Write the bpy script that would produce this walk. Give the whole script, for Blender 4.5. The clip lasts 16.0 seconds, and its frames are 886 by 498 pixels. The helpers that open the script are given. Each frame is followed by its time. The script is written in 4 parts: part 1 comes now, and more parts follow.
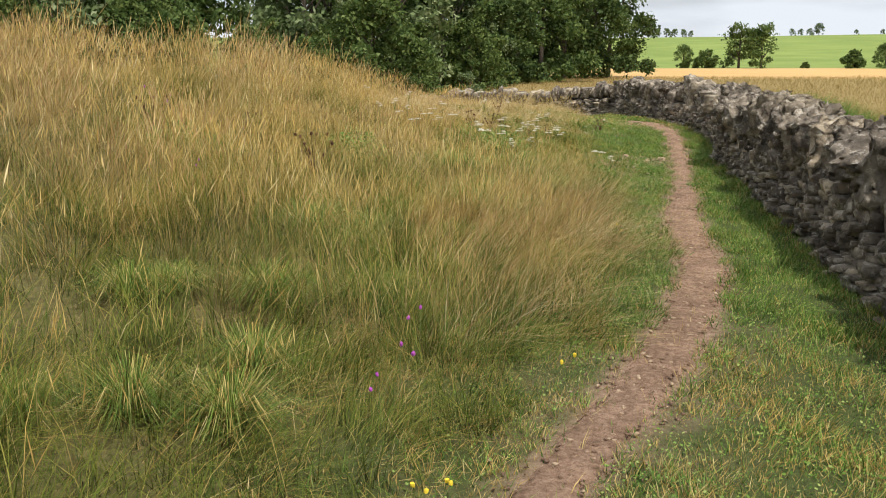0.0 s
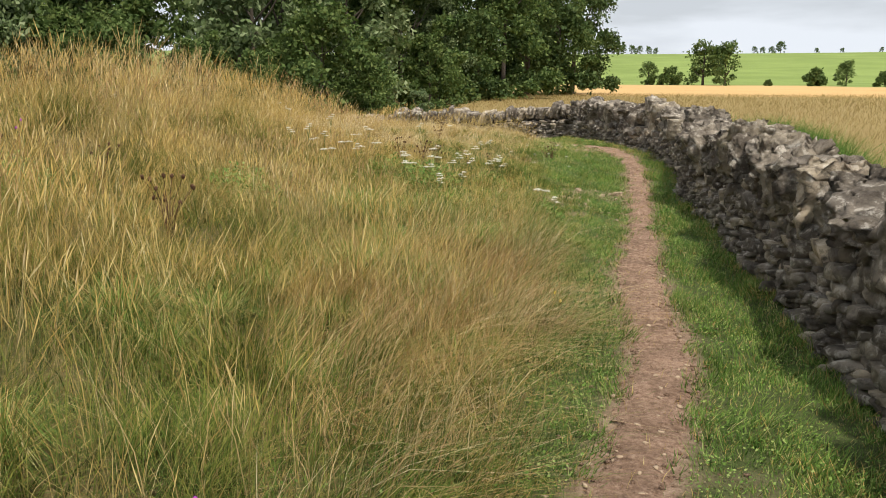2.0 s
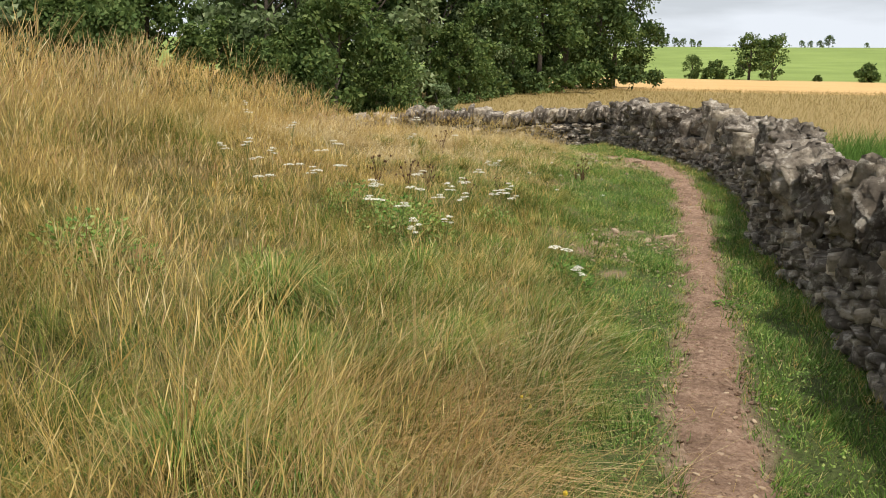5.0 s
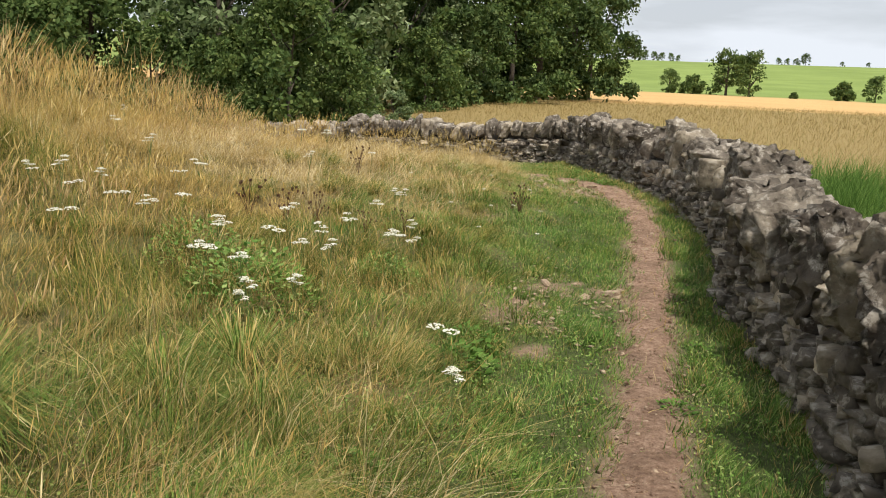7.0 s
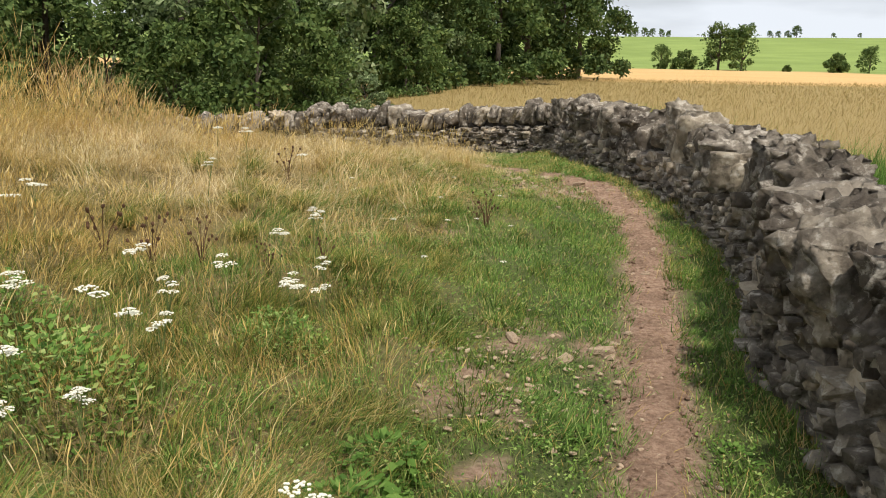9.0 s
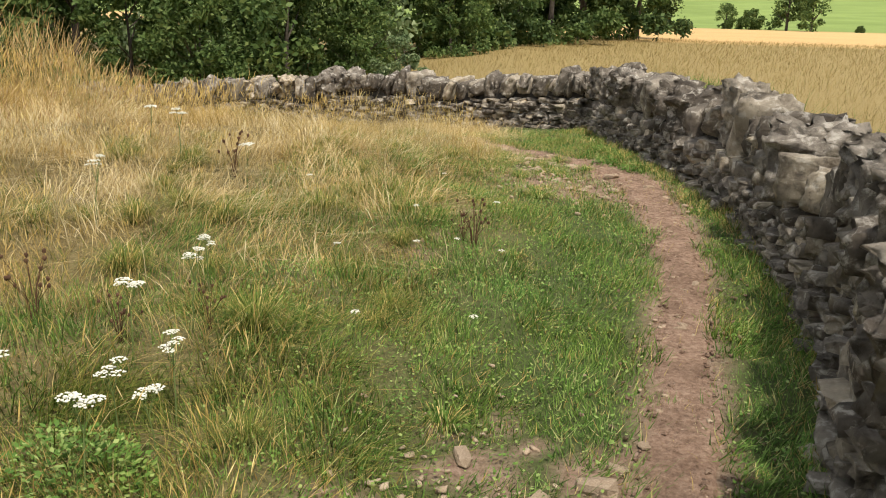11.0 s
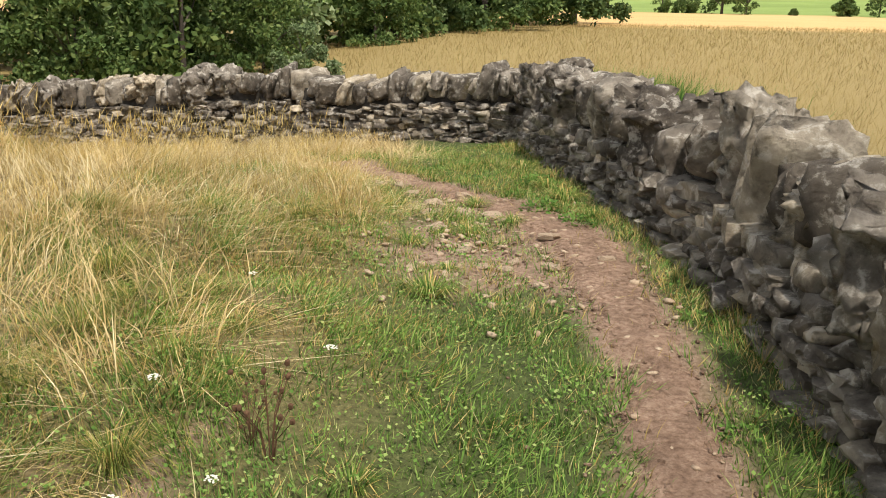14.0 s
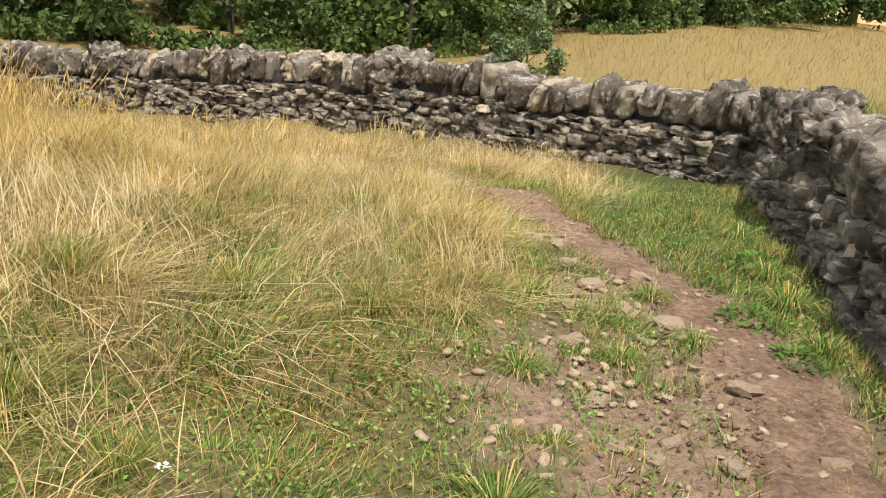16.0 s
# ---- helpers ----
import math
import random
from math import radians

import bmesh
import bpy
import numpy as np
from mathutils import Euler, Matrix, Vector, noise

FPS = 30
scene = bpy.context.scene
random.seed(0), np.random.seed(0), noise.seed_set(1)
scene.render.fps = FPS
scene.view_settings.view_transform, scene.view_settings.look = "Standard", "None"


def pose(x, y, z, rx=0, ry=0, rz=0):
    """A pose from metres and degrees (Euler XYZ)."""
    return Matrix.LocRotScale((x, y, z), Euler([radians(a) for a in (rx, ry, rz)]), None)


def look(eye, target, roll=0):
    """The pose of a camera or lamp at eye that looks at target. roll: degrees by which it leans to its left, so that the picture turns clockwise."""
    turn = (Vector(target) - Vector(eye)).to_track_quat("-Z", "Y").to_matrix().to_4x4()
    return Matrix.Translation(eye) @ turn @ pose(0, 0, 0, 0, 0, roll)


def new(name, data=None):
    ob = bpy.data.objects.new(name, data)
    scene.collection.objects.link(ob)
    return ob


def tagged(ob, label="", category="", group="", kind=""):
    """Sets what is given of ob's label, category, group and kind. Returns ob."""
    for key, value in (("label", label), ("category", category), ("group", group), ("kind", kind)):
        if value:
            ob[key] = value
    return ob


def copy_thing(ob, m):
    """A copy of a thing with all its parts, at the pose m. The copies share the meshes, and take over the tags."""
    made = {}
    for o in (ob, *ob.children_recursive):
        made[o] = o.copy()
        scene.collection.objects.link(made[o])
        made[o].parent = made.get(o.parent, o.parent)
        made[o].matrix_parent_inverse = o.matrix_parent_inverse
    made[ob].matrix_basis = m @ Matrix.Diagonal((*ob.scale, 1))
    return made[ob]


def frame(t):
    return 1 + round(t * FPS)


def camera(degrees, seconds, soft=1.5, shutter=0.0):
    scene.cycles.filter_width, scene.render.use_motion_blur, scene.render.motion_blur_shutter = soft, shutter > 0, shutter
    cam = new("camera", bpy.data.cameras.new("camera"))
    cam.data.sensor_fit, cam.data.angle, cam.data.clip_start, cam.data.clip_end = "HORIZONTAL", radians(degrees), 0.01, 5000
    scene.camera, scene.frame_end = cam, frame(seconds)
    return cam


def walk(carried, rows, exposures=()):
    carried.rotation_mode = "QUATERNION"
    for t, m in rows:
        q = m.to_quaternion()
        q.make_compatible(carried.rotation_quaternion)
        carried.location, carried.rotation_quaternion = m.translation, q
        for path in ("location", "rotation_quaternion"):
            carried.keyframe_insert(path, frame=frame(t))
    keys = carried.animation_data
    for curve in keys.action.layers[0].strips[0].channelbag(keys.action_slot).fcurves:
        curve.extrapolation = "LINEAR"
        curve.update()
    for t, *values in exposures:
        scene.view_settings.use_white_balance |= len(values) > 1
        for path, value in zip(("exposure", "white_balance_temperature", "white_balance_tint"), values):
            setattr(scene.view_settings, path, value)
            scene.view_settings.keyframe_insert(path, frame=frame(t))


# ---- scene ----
cam = camera(54.3, 16.0, 1.0)
METRES, EYE, TILT, LEAN, TURN = 15.0, 1.7, -12.3, 0.0, 0.0
ROWS = [
    (0.0, 0.0, 0.0, 0.0, -0.0, 0.0, -0.0),
    (0.5, 0.0082, 0.0295, 0.009, -1.59, 0.18, 1.11),
    (1.0, 0.0216, 0.0584, 0.0138, -1.65, 0.94, -0.11),
    (1.5, 0.0313, 0.0849, 0.0187, -0.8, 0.48, -0.32),
    (2.0, 0.0368, 0.1137, 0.0287, -2.1, 0.95, 0.07),
    (2.5, 0.0454, 0.1422, 0.0332, -2.8, 1.04, -0.45),
    (3.0, 0.0537, 0.1739, 0.0425, 0.07, 0.34, -1.76),
    (5.5, 0.0845, 0.3283, 0.0813, 0.24, 0.29, -1.17),
    (6.0, 0.1003, 0.3577, 0.0862, 0.14, 0.18, -1.63),
    (6.5, 0.1109, 0.3829, 0.0913, 0.27, -0.12, -2.21),
    (7.0, 0.1177, 0.4142, 0.0998, -1.29, 0.82, -2.46),
    (7.5, 0.13, 0.4469, 0.1045, -1.92, 1.19, -2.75),
    (8.0, 0.1371, 0.4721, 0.1118, -1.47, 0.1, -2.37),
    (8.5, 0.1395, 0.5026, 0.1177, -1.96, 0.04, -0.95),
    (11.0, 0.1796, 0.6422, 0.1516, 1.98, -3.08, -2.06),
    (11.5, 0.1819, 0.6697, 0.1562, 3.0, -3.24, -2.37),
    (12.0, 0.1822, 0.7007, 0.1629, -0.35, -3.07, -1.54),
    (12.5, 0.189, 0.7359, 0.1685, -2.26, -3.41, -1.29),
    (13.0, 0.1957, 0.7652, 0.1754, -1.74, -3.17, -1.4),
    (13.5, 0.2003, 0.7975, 0.184, -2.24, -3.03, -0.71),
    (14.0, 0.2088, 0.824, 0.1882, -1.8, -3.85, -0.79),
    (14.5, 0.2174, 0.851, 0.1993, 1.45, -4.91, -2.82),
    (15.0, 0.2194, 0.881, 0.2047, 6.23, -5.59, -4.75),
    (15.5, 0.2221, 0.9086, 0.2144, 9.18, -6.04, -6.31),
    (16.0, 0.231, 0.9398, 0.2187, 13.64, -6.3, -7.72),
]
walk(cam, [(t, pose(0, 0, EYE, TILT, LEAN, TURN) @ pose(METRES * x, METRES * y, METRES * z, 90 + pitch, roll, yaw)) for t, x, y, z, yaw, pitch, roll in ROWS],
     [(0.0, -0.24), (8.5, -0.22), (12.0, -0.09), (16.0, 0.06)])

# ---- world and sun ----
SUN_ELEV, SUN_AZ = radians(60), radians(156)   # azimuth measured from +y towards +x
world = bpy.data.worlds.new("sky")
scene.world = world
world.use_nodes = True
wn, wl = world.node_tree.nodes, world.node_tree.links
wn.clear()
w_out = wn.new("ShaderNodeOutputWorld")
w_bg = wn.new("ShaderNodeBackground")
w_sky = wn.new("ShaderNodeTexSky")
w_sky.sky_type, w_sky.sun_disc = "NISHITA", False
w_sky.sun_elevation, w_sky.sun_rotation = SUN_ELEV, SUN_AZ
w_sky.dust_density = 2.0
w_geo = wn.new("ShaderNodeTexCoord")
w_map = wn.new("ShaderNodeMapping")
w_map.inputs["Scale"].default_value = (1.0, 1.0, 5.0)
w_noise = wn.new("ShaderNodeTexNoise")
w_noise.inputs["Scale"].default_value, w_noise.inputs["Detail"].default_value = 3.2, 6.0
w_ramp = wn.new("ShaderNodeValToRGB")
w_ramp.color_ramp.elements[0].position, w_ramp.color_ramp.elements[1].position = 0.40, 0.58
w_ramp.color_ramp.elements[0].color = (0.70, 0.70, 0.70, 1)
w_mix = wn.new("ShaderNodeMix")
w_mix.data_type = "RGBA"
w_mix.inputs["B"].default_value = (18.6, 19.7, 21.2, 1)
w_bg.inputs["Strength"].default_value = 0.053
wl.new(w_geo.outputs["Generated"], w_map.inputs["Vector"])
wl.new(w_map.outputs["Vector"], w_noise.inputs["Vector"])
wl.new(w_noise.outputs["Fac"], w_ramp.inputs["Fac"])
wl.new(w_ramp.outputs["Color"], w_mix.inputs["Factor"])
wl.new(w_sky.outputs["Color"], w_mix.inputs["A"])
wl.new(w_mix.outputs["Result"], w_bg.inputs["Color"])
wl.new(w_bg.outputs["Background"], w_out.inputs["Surface"])

sun = new("sun", bpy.data.lights.new("sun", "SUN"))
sun.data.energy, sun.data.angle, sun.data.color = 5.0, radians(2.5), (1.0, 0.94, 0.84)
sun.matrix_world = look((math.sin(SUN_AZ) * math.cos(SUN_ELEV) * 60, math.cos(SUN_AZ) * math.cos(SUN_ELEV) * 60, math.sin(SUN_ELEV) * 60), (0, 0, 0))


# ---- materials ----
def material(name, rough=0.9, translucent=0.0):
    """A node material with a colour socket to feed: returns material, nodes, links, shader."""
    m = bpy.data.materials.new(name)
    m.use_nodes = True
    n, l = m.node_tree.nodes, m.node_tree.links
    b = n["Principled BSDF"]
    b.inputs["Roughness"].default_value = rough
    b.inputs["Specular IOR Level"].default_value = 0.25
    return m, n, l, b


def noise_node(n, l, scale, detail=4.0, rough=0.6, coord="Object", dim=None):
    tc = n.new("ShaderNodeTexCoord")
    t = n.new("ShaderNodeTexNoise")
    t.inputs["Scale"].default_value, t.inputs["Detail"].default_value, t.inputs["Roughness"].default_value = scale, detail, rough
    l.new(tc.outputs[coord], t.inputs["Vector"])
    return t.outputs["Fac"]


def ramp_node(n, l, fac, stops):
    r = n.new("ShaderNodeValToRGB")
    e = r.color_ramp.elements
    while len(e) < len(stops):
        e.new(0.5)
    for el, (p, c) in zip(e, stops):
        el.position, el.color = p, (*c, 1)
    l.new(fac, r.inputs["Fac"])
    return r.outputs["Color"]


def mix_node(n, l, fac, a, b, mode="MIX"):
    m = n.new("ShaderNodeMix")
    m.data_type, m.blend_type = "RGBA", mode
    for sock, v in (("Factor", fac), ("A", a), ("B", b)):
        if isinstance(v, tuple):
            m.inputs[sock].default_value = (*v, 1)
        elif isinstance(v, (int, float)):
            m.inputs[sock].default_value = v
        else:
            l.new(v, m.inputs[sock])
    return m.outputs["Result"]


def bump_node(n, l, b, height, strength, distance):
    u = n.new("ShaderNodeBump")
    u.inputs["Strength"].default_value, u.inputs["Distance"].default_value = strength, distance
    l.new(height, u.inputs["Height"])
    l.new(u.outputs["Normal"], b.inputs["Normal"])


def attr_node(n, name):
    a = n.new("ShaderNodeAttribute")
    a.attribute_name = name
    return a.outputs["Fac"]


def blade_material(name, stops, root, translucency=0.25, patch=0.4):
    """Grass or leaf: colour drawn per blade, root colour with undergrowth shade put in, patches over the ground."""
    m, n, l, b = material(name, 0.75)
    geo = n.new("ShaderNodeNewGeometry")
    col = ramp_node(n, l, geo.outputs["Random Per Island"], stops)
    pn = noise_node(n, l, 0.9, 3.0)
    col = mix_node(n, l, ramp_node(n, l, pn, [(0.4, (0, 0, 0)), (0.62, (patch,) * 3)]), col, mix_node(n, l, 1.0, col, (1.25, 1.05, 0.75), "MULTIPLY"))
    # shade low among the blades is put into the colour, fading out upwards
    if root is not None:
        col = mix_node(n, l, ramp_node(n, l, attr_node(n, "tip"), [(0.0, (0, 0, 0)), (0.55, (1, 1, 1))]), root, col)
    l.new(col, b.inputs["Base Color"])
    tr = n.new("ShaderNodeBsdfTranslucent")
    mx = n.new("ShaderNodeMixShader")
    mx.inputs["Fac"].default_value = translucency
    l.new(col, tr.inputs["Color"])
    l.new(b.outputs["BSDF"], mx.inputs[1])
    l.new(tr.outputs["BSDF"], mx.inputs[2])
    l.new(mx.outputs["Shader"], n["Material Output"].inputs["Surface"])
    return m


# third argument: root colour; the dark ones hold undergrowth shade
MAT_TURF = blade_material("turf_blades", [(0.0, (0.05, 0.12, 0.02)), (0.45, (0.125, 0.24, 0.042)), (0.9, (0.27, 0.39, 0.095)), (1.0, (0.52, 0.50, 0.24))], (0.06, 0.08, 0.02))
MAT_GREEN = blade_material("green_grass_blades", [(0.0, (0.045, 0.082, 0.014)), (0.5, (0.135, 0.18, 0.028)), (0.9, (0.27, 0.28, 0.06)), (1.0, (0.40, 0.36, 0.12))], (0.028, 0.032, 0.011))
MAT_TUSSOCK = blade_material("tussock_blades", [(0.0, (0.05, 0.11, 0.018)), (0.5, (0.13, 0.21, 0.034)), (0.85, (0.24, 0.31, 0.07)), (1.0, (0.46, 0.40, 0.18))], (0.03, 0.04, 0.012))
# dark brown root: shade between the straws put into the colour
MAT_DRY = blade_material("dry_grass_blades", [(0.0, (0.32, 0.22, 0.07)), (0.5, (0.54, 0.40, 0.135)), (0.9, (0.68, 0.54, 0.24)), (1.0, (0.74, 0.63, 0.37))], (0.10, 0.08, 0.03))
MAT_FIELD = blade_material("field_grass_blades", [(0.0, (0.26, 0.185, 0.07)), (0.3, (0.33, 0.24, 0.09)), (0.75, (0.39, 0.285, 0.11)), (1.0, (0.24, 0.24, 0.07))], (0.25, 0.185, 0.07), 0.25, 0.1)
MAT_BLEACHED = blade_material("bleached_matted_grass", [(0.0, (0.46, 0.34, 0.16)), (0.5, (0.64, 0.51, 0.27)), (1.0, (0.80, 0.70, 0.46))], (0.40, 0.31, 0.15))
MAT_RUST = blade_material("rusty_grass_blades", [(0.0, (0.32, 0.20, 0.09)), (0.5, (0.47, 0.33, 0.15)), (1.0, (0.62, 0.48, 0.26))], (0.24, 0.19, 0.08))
MAT_CLOVER = blade_material("clover_leaves", [(0.0, (0.08, 0.17, 0.03)), (0.55, (0.17, 0.29, 0.055)), (1.0, (0.36, 0.44, 0.15))], None, 0.3, 0.3)
MAT_LEAF_DARK = blade_material("dark_leaves", [(0.0, (0.034, 0.064, 0.018)), (0.6, (0.072, 0.118, 0.034)), (1.0, (0.14, 0.19, 0.065))], None, 0.3, 0.3)
MAT_LEAF_MID = blade_material("mid_green_leaves", [(0.0, (0.05, 0.09, 0.024)), (0.6, (0.10, 0.16, 0.042)), (1.0, (0.20, 0.26, 0.09))], None, 0.35, 0.4)
MAT_LEAF_PALE = blade_material("pale_grey_green_leaves", [(0.0, (0.08, 0.12, 0.045)), (0.6, (0.16, 0.22, 0.09)), (1.0, (0.32, 0.38, 0.21))], None, 0.3, 0.2)
MAT_LEAF_FRESH = blade_material("fresh_green_leaves", [(0.0, (0.06, 0.13, 0.022)), (0.6, (0.12, 0.23, 0.04)), (1.0, (0.22, 0.34, 0.08))], None, 0.4, 0.2)


def stone_material():
    m, n, l, b = material("weathered_limestone", 0.92)
    info = n.new("ShaderNodeObjectInfo")
    geo = n.new("ShaderNodeNewGeometry")
    add = n.new("ShaderNodeMath")
    add.operation = "ADD"
    l.new(info.outputs["Random"], add.inputs[0])
    l.new(geo.outputs["Random Per Island"], add.inputs[1])
    fr = n.new("ShaderNodeMath")
    fr.operation = "FRACT"
    l.new(add.outputs["Value"], fr.inputs[0])
    base = ramp_node(n, l, fr.outputs["Value"], [(0.0, (0.13, 0.115, 0.10)), (0.35, (0.20, 0.182, 0.162)), (0.7, (0.29, 0.27, 0.245)), (0.93, (0.36, 0.325, 0.27)), (1.0, (0.54, 0.48, 0.39))])
    gpos = n.new("ShaderNodeNewGeometry")

    def wnoise(scale, detail, rough=0.6):
        t = n.new("ShaderNodeTexNoise")
        t.inputs["Scale"].default_value, t.inputs["Detail"].default_value, t.inputs["Roughness"].default_value = scale, detail, rough
        l.new(gpos.outputs["Position"], t.inputs["Vector"])
        return t.outputs["Fac"]
    big = wnoise(5.5, 6.0, 0.65)
    col = mix_node(n, l, 0.9, base, ramp_node(n, l, big, [(0.34, (0.36, 0.33, 0.31)), (0.5, (1.0, 0.98, 0.95)), (0.68, (1.5, 1.46, 1.38))]), "MULTIPLY")
    lich = wnoise(11.0, 5.0, 0.65)
    col = mix_node(n, l, ramp_node(n, l, lich, [(0.54, (0, 0, 0)), (0.64, (0.7, 0.7, 0.7))]), col, (0.60, 0.58, 0.54))
    dark = wnoise(8.0, 5.0, 0.65)
    col = mix_node(n, l, ramp_node(n, l, dark, [(0.34, (0.75, 0.75, 0.75)), (0.45, (0, 0, 0))]), col, (0.055, 0.05, 0.042))
    moss = wnoise(1.7, 4.0, 0.6)
    col = mix_node(n, l, ramp_node(n, l, moss, [(0.66, (0, 0, 0)), (0.74, (0.55, 0.55, 0.55))]), col, (0.15, 0.12, 0.03))
    col = mix_node(n, l, 1.0, col, (1.05, 0.99, 0.91), "MULTIPLY")
    l.new(col, b.inputs["Base Color"])
    pits = n.new("ShaderNodeTexVoronoi")
    pits.inputs["Scale"].default_value = 26.0
    l.new(gpos.outputs["Position"], pits.inputs["Vector"])
    hole = ramp_node(n, l, pits.outputs["Distance"], [(0.05, (0, 0, 0)), (0.35, (1, 1, 1))])
    relief = mix_node(n, l, 0.22, ramp_node(n, l, wnoise(24.0, 10.0, 0.75), [(0.25, (0, 0, 0)), (0.75, (1, 1, 1))]), hole)
    bump_node(n, l, b, relief, 0.9, 0.03)
    return m


def plain_material(name, a, c, scale, rough=0.9, bump=0.0):
    m, n, l, b = material(name, rough)
    f = noise_node(n, l, scale, 6.0, 0.65)
    l.new(ramp_node(n, l, f, [(0.3, a), (0.7, c)]), b.inputs["Base Color"])
    if bump:
        bump_node(n, l, b, noise_node(n, l, scale * 4, 6.0, 0.7), 0.8, bump)
    return m


def earth_material():
    m, n, l, b = material("trodden_reddish_earth", 0.95)
    grain, blot = noise_node(n, l, 30.0, 8.0, 0.75), noise_node(n, l, 4.5, 5.0, 0.65)
    col = ramp_node(n, l, grain, [(0.30, (0.15, 0.092, 0.06)), (0.48, (0.32, 0.21, 0.148)), (0.62, (0.44, 0.31, 0.225)), (0.78, (0.58, 0.46, 0.35))])
    col = mix_node(n, l, 0.75, col, ramp_node(n, l, blot, [(0.35, (0.62, 0.56, 0.50)), (0.65, (1.2, 1.15, 1.1))]), "MULTIPLY")
    l.new(col, b.inputs["Base Color"])
    bump_node(n, l, b, grain, 1.0, 0.035)
    return m


MAT_STONE = stone_material()
# rubble fill with the shade between face stones put into its colour
MAT_CORE = plain_material("gap_shade_rubble_core", (0.03, 0.027, 0.022), (0.08, 0.07, 0.06), 9.0, 1.0, 0.03)
MAT_RUBBLE = plain_material("pale_limestone_rubble", (0.31, 0.215, 0.14), (0.52, 0.40, 0.28), 14.0, 0.9, 0.01)
MAT_DIRT = earth_material()
MAT_BARK = plain_material("grey_brown_bark", (0.04, 0.032, 0.024), (0.11, 0.09, 0.07), 6.0, 0.95, 0.03)
MAT_WHITE = plain_material("white_petals", (0.60, 0.57, 0.44), (0.76, 0.74, 0.64), 30.0)
MAT_PURPLE = plain_material("purple_petals", (0.30, 0.05, 0.32), (0.45, 0.10, 0.45), 40.0)
MAT_YELLOW = plain_material("yellow_petals", (0.70, 0.50, 0.03), (0.8, 0.6, 0.06), 40.0)
MAT_STEM = plain_material("green_stems", (0.10, 0.14, 0.04), (0.18, 0.22, 0.07), 8.0)
MAT_SEED = plain_material("dark_brown_seed_heads", (0.06, 0.03, 0.015), (0.14, 0.075, 0.04), 20.0)
MAT_STRAW = plain_material("straw_twigs", (0.40, 0.29, 0.16), (0.60, 0.47, 0.30), 20.0)


def ground_material():
    m, n, l, b = material("meadow_ground", 0.95)
    fine, mid, big = noise_node(n, l, 32.0, 6.0, 0.75), noise_node(n, l, 2.2, 5.0), noise_node(n, l, 0.05, 5.0)
    green = ramp_node(n, l, fine, [(0.3, (0.045, 0.05, 0.018)), (0.55, (0.085, 0.11, 0.03)), (0.75, (0.17, 0.19, 0.065))])
    dry = ramp_node(n, l, fine, [(0.3, (0.10, 0.075, 0.03)), (0.55, (0.24, 0.18, 0.08)), (0.75, (0.46, 0.36, 0.19))])
    earth = ramp_node(n, l, noise_node(n, l, 26.0, 8.0, 0.75), [(0.30, (0.14, 0.085, 0.055)), (0.48, (0.29, 0.19, 0.13)), (0.62, (0.40, 0.28, 0.20)), (0.78, (0.54, 0.42, 0.31))])
    field = mix_node(n, l, mid, ramp_node(n, l, fine, [(0.3, (0.24, 0.175, 0.066)), (0.7, (0.37, 0.27, 0.11))]), (0.30, 0.22, 0.085))
    wheat = ramp_node(n, l, big, [(0.35, (0.53, 0.33, 0.13)), (0.65, (0.60, 0.39, 0.165))])
    hill = ramp_node(n, l, big, [(0.35, (0.17, 0.23, 0.05)), (0.65, (0.23, 0.30, 0.075))])
    col = mix_node(n, l, attr_node(n, "dry"), green, dry)
    col = mix_node(n, l, attr_node(n, "field"), col, field)
    col = mix_node(n, l, attr_node(n, "earth"), col, earth)
    col = mix_node(n, l, attr_node(n, "wheat"), col, wheat)
    col = mix_node(n, l, attr_node(n, "hill"), col, hill)
    l.new(col, b.inputs["Base Color"])
    bump_node(n, l, b, fine, 0.9, 0.03)
    return m


MAT_GROUND = ground_material()

# ---- the lie of the land ----
def smooth(a, b, v):
    u = np.clip((np.asarray(v, float) - a) / (b - a), 0, 1)
    return u * u * (3 - 2 * u)


PATH_Y = [-6.0, 1.0, 3.1, 4.1, 5.1, 6.6, 8.8, 10.3, 11.15, 12.9, 14.8, 15.6, 16.6, 17.6]
PATH_X = [-2.6, -0.5, 0.39, 0.96, 1.48, 2.05, 2.45, 2.9, 3.1, 3.53, 3.95, 4.08, 4.10, 4.13]


def path_x(y):
    return np.interp(y, PATH_Y + [19.0, 22.0], PATH_X + [4.1, 4.1])


def lumps(x, y, s, seed=0.0):
    """Cheap smooth noise, 0 to 1, with features about s metres wide."""
    x, y = np.asarray(x, float) / s, np.asarray(y, float) / s
    v = np.sin(2.1 * x + 1.3 * y + seed) + np.sin(-1.7 * x + 2.4 * y + 1.9 * seed + 1) + np.sin(3.9 * x + 0.6 * y + 2.7 * seed) * 0.6 + np.sin(0.7 * x - 4.3 * y + seed * 0.7) * 0.6
    return np.clip(v / 4.4 + 0.5, 0, 1)


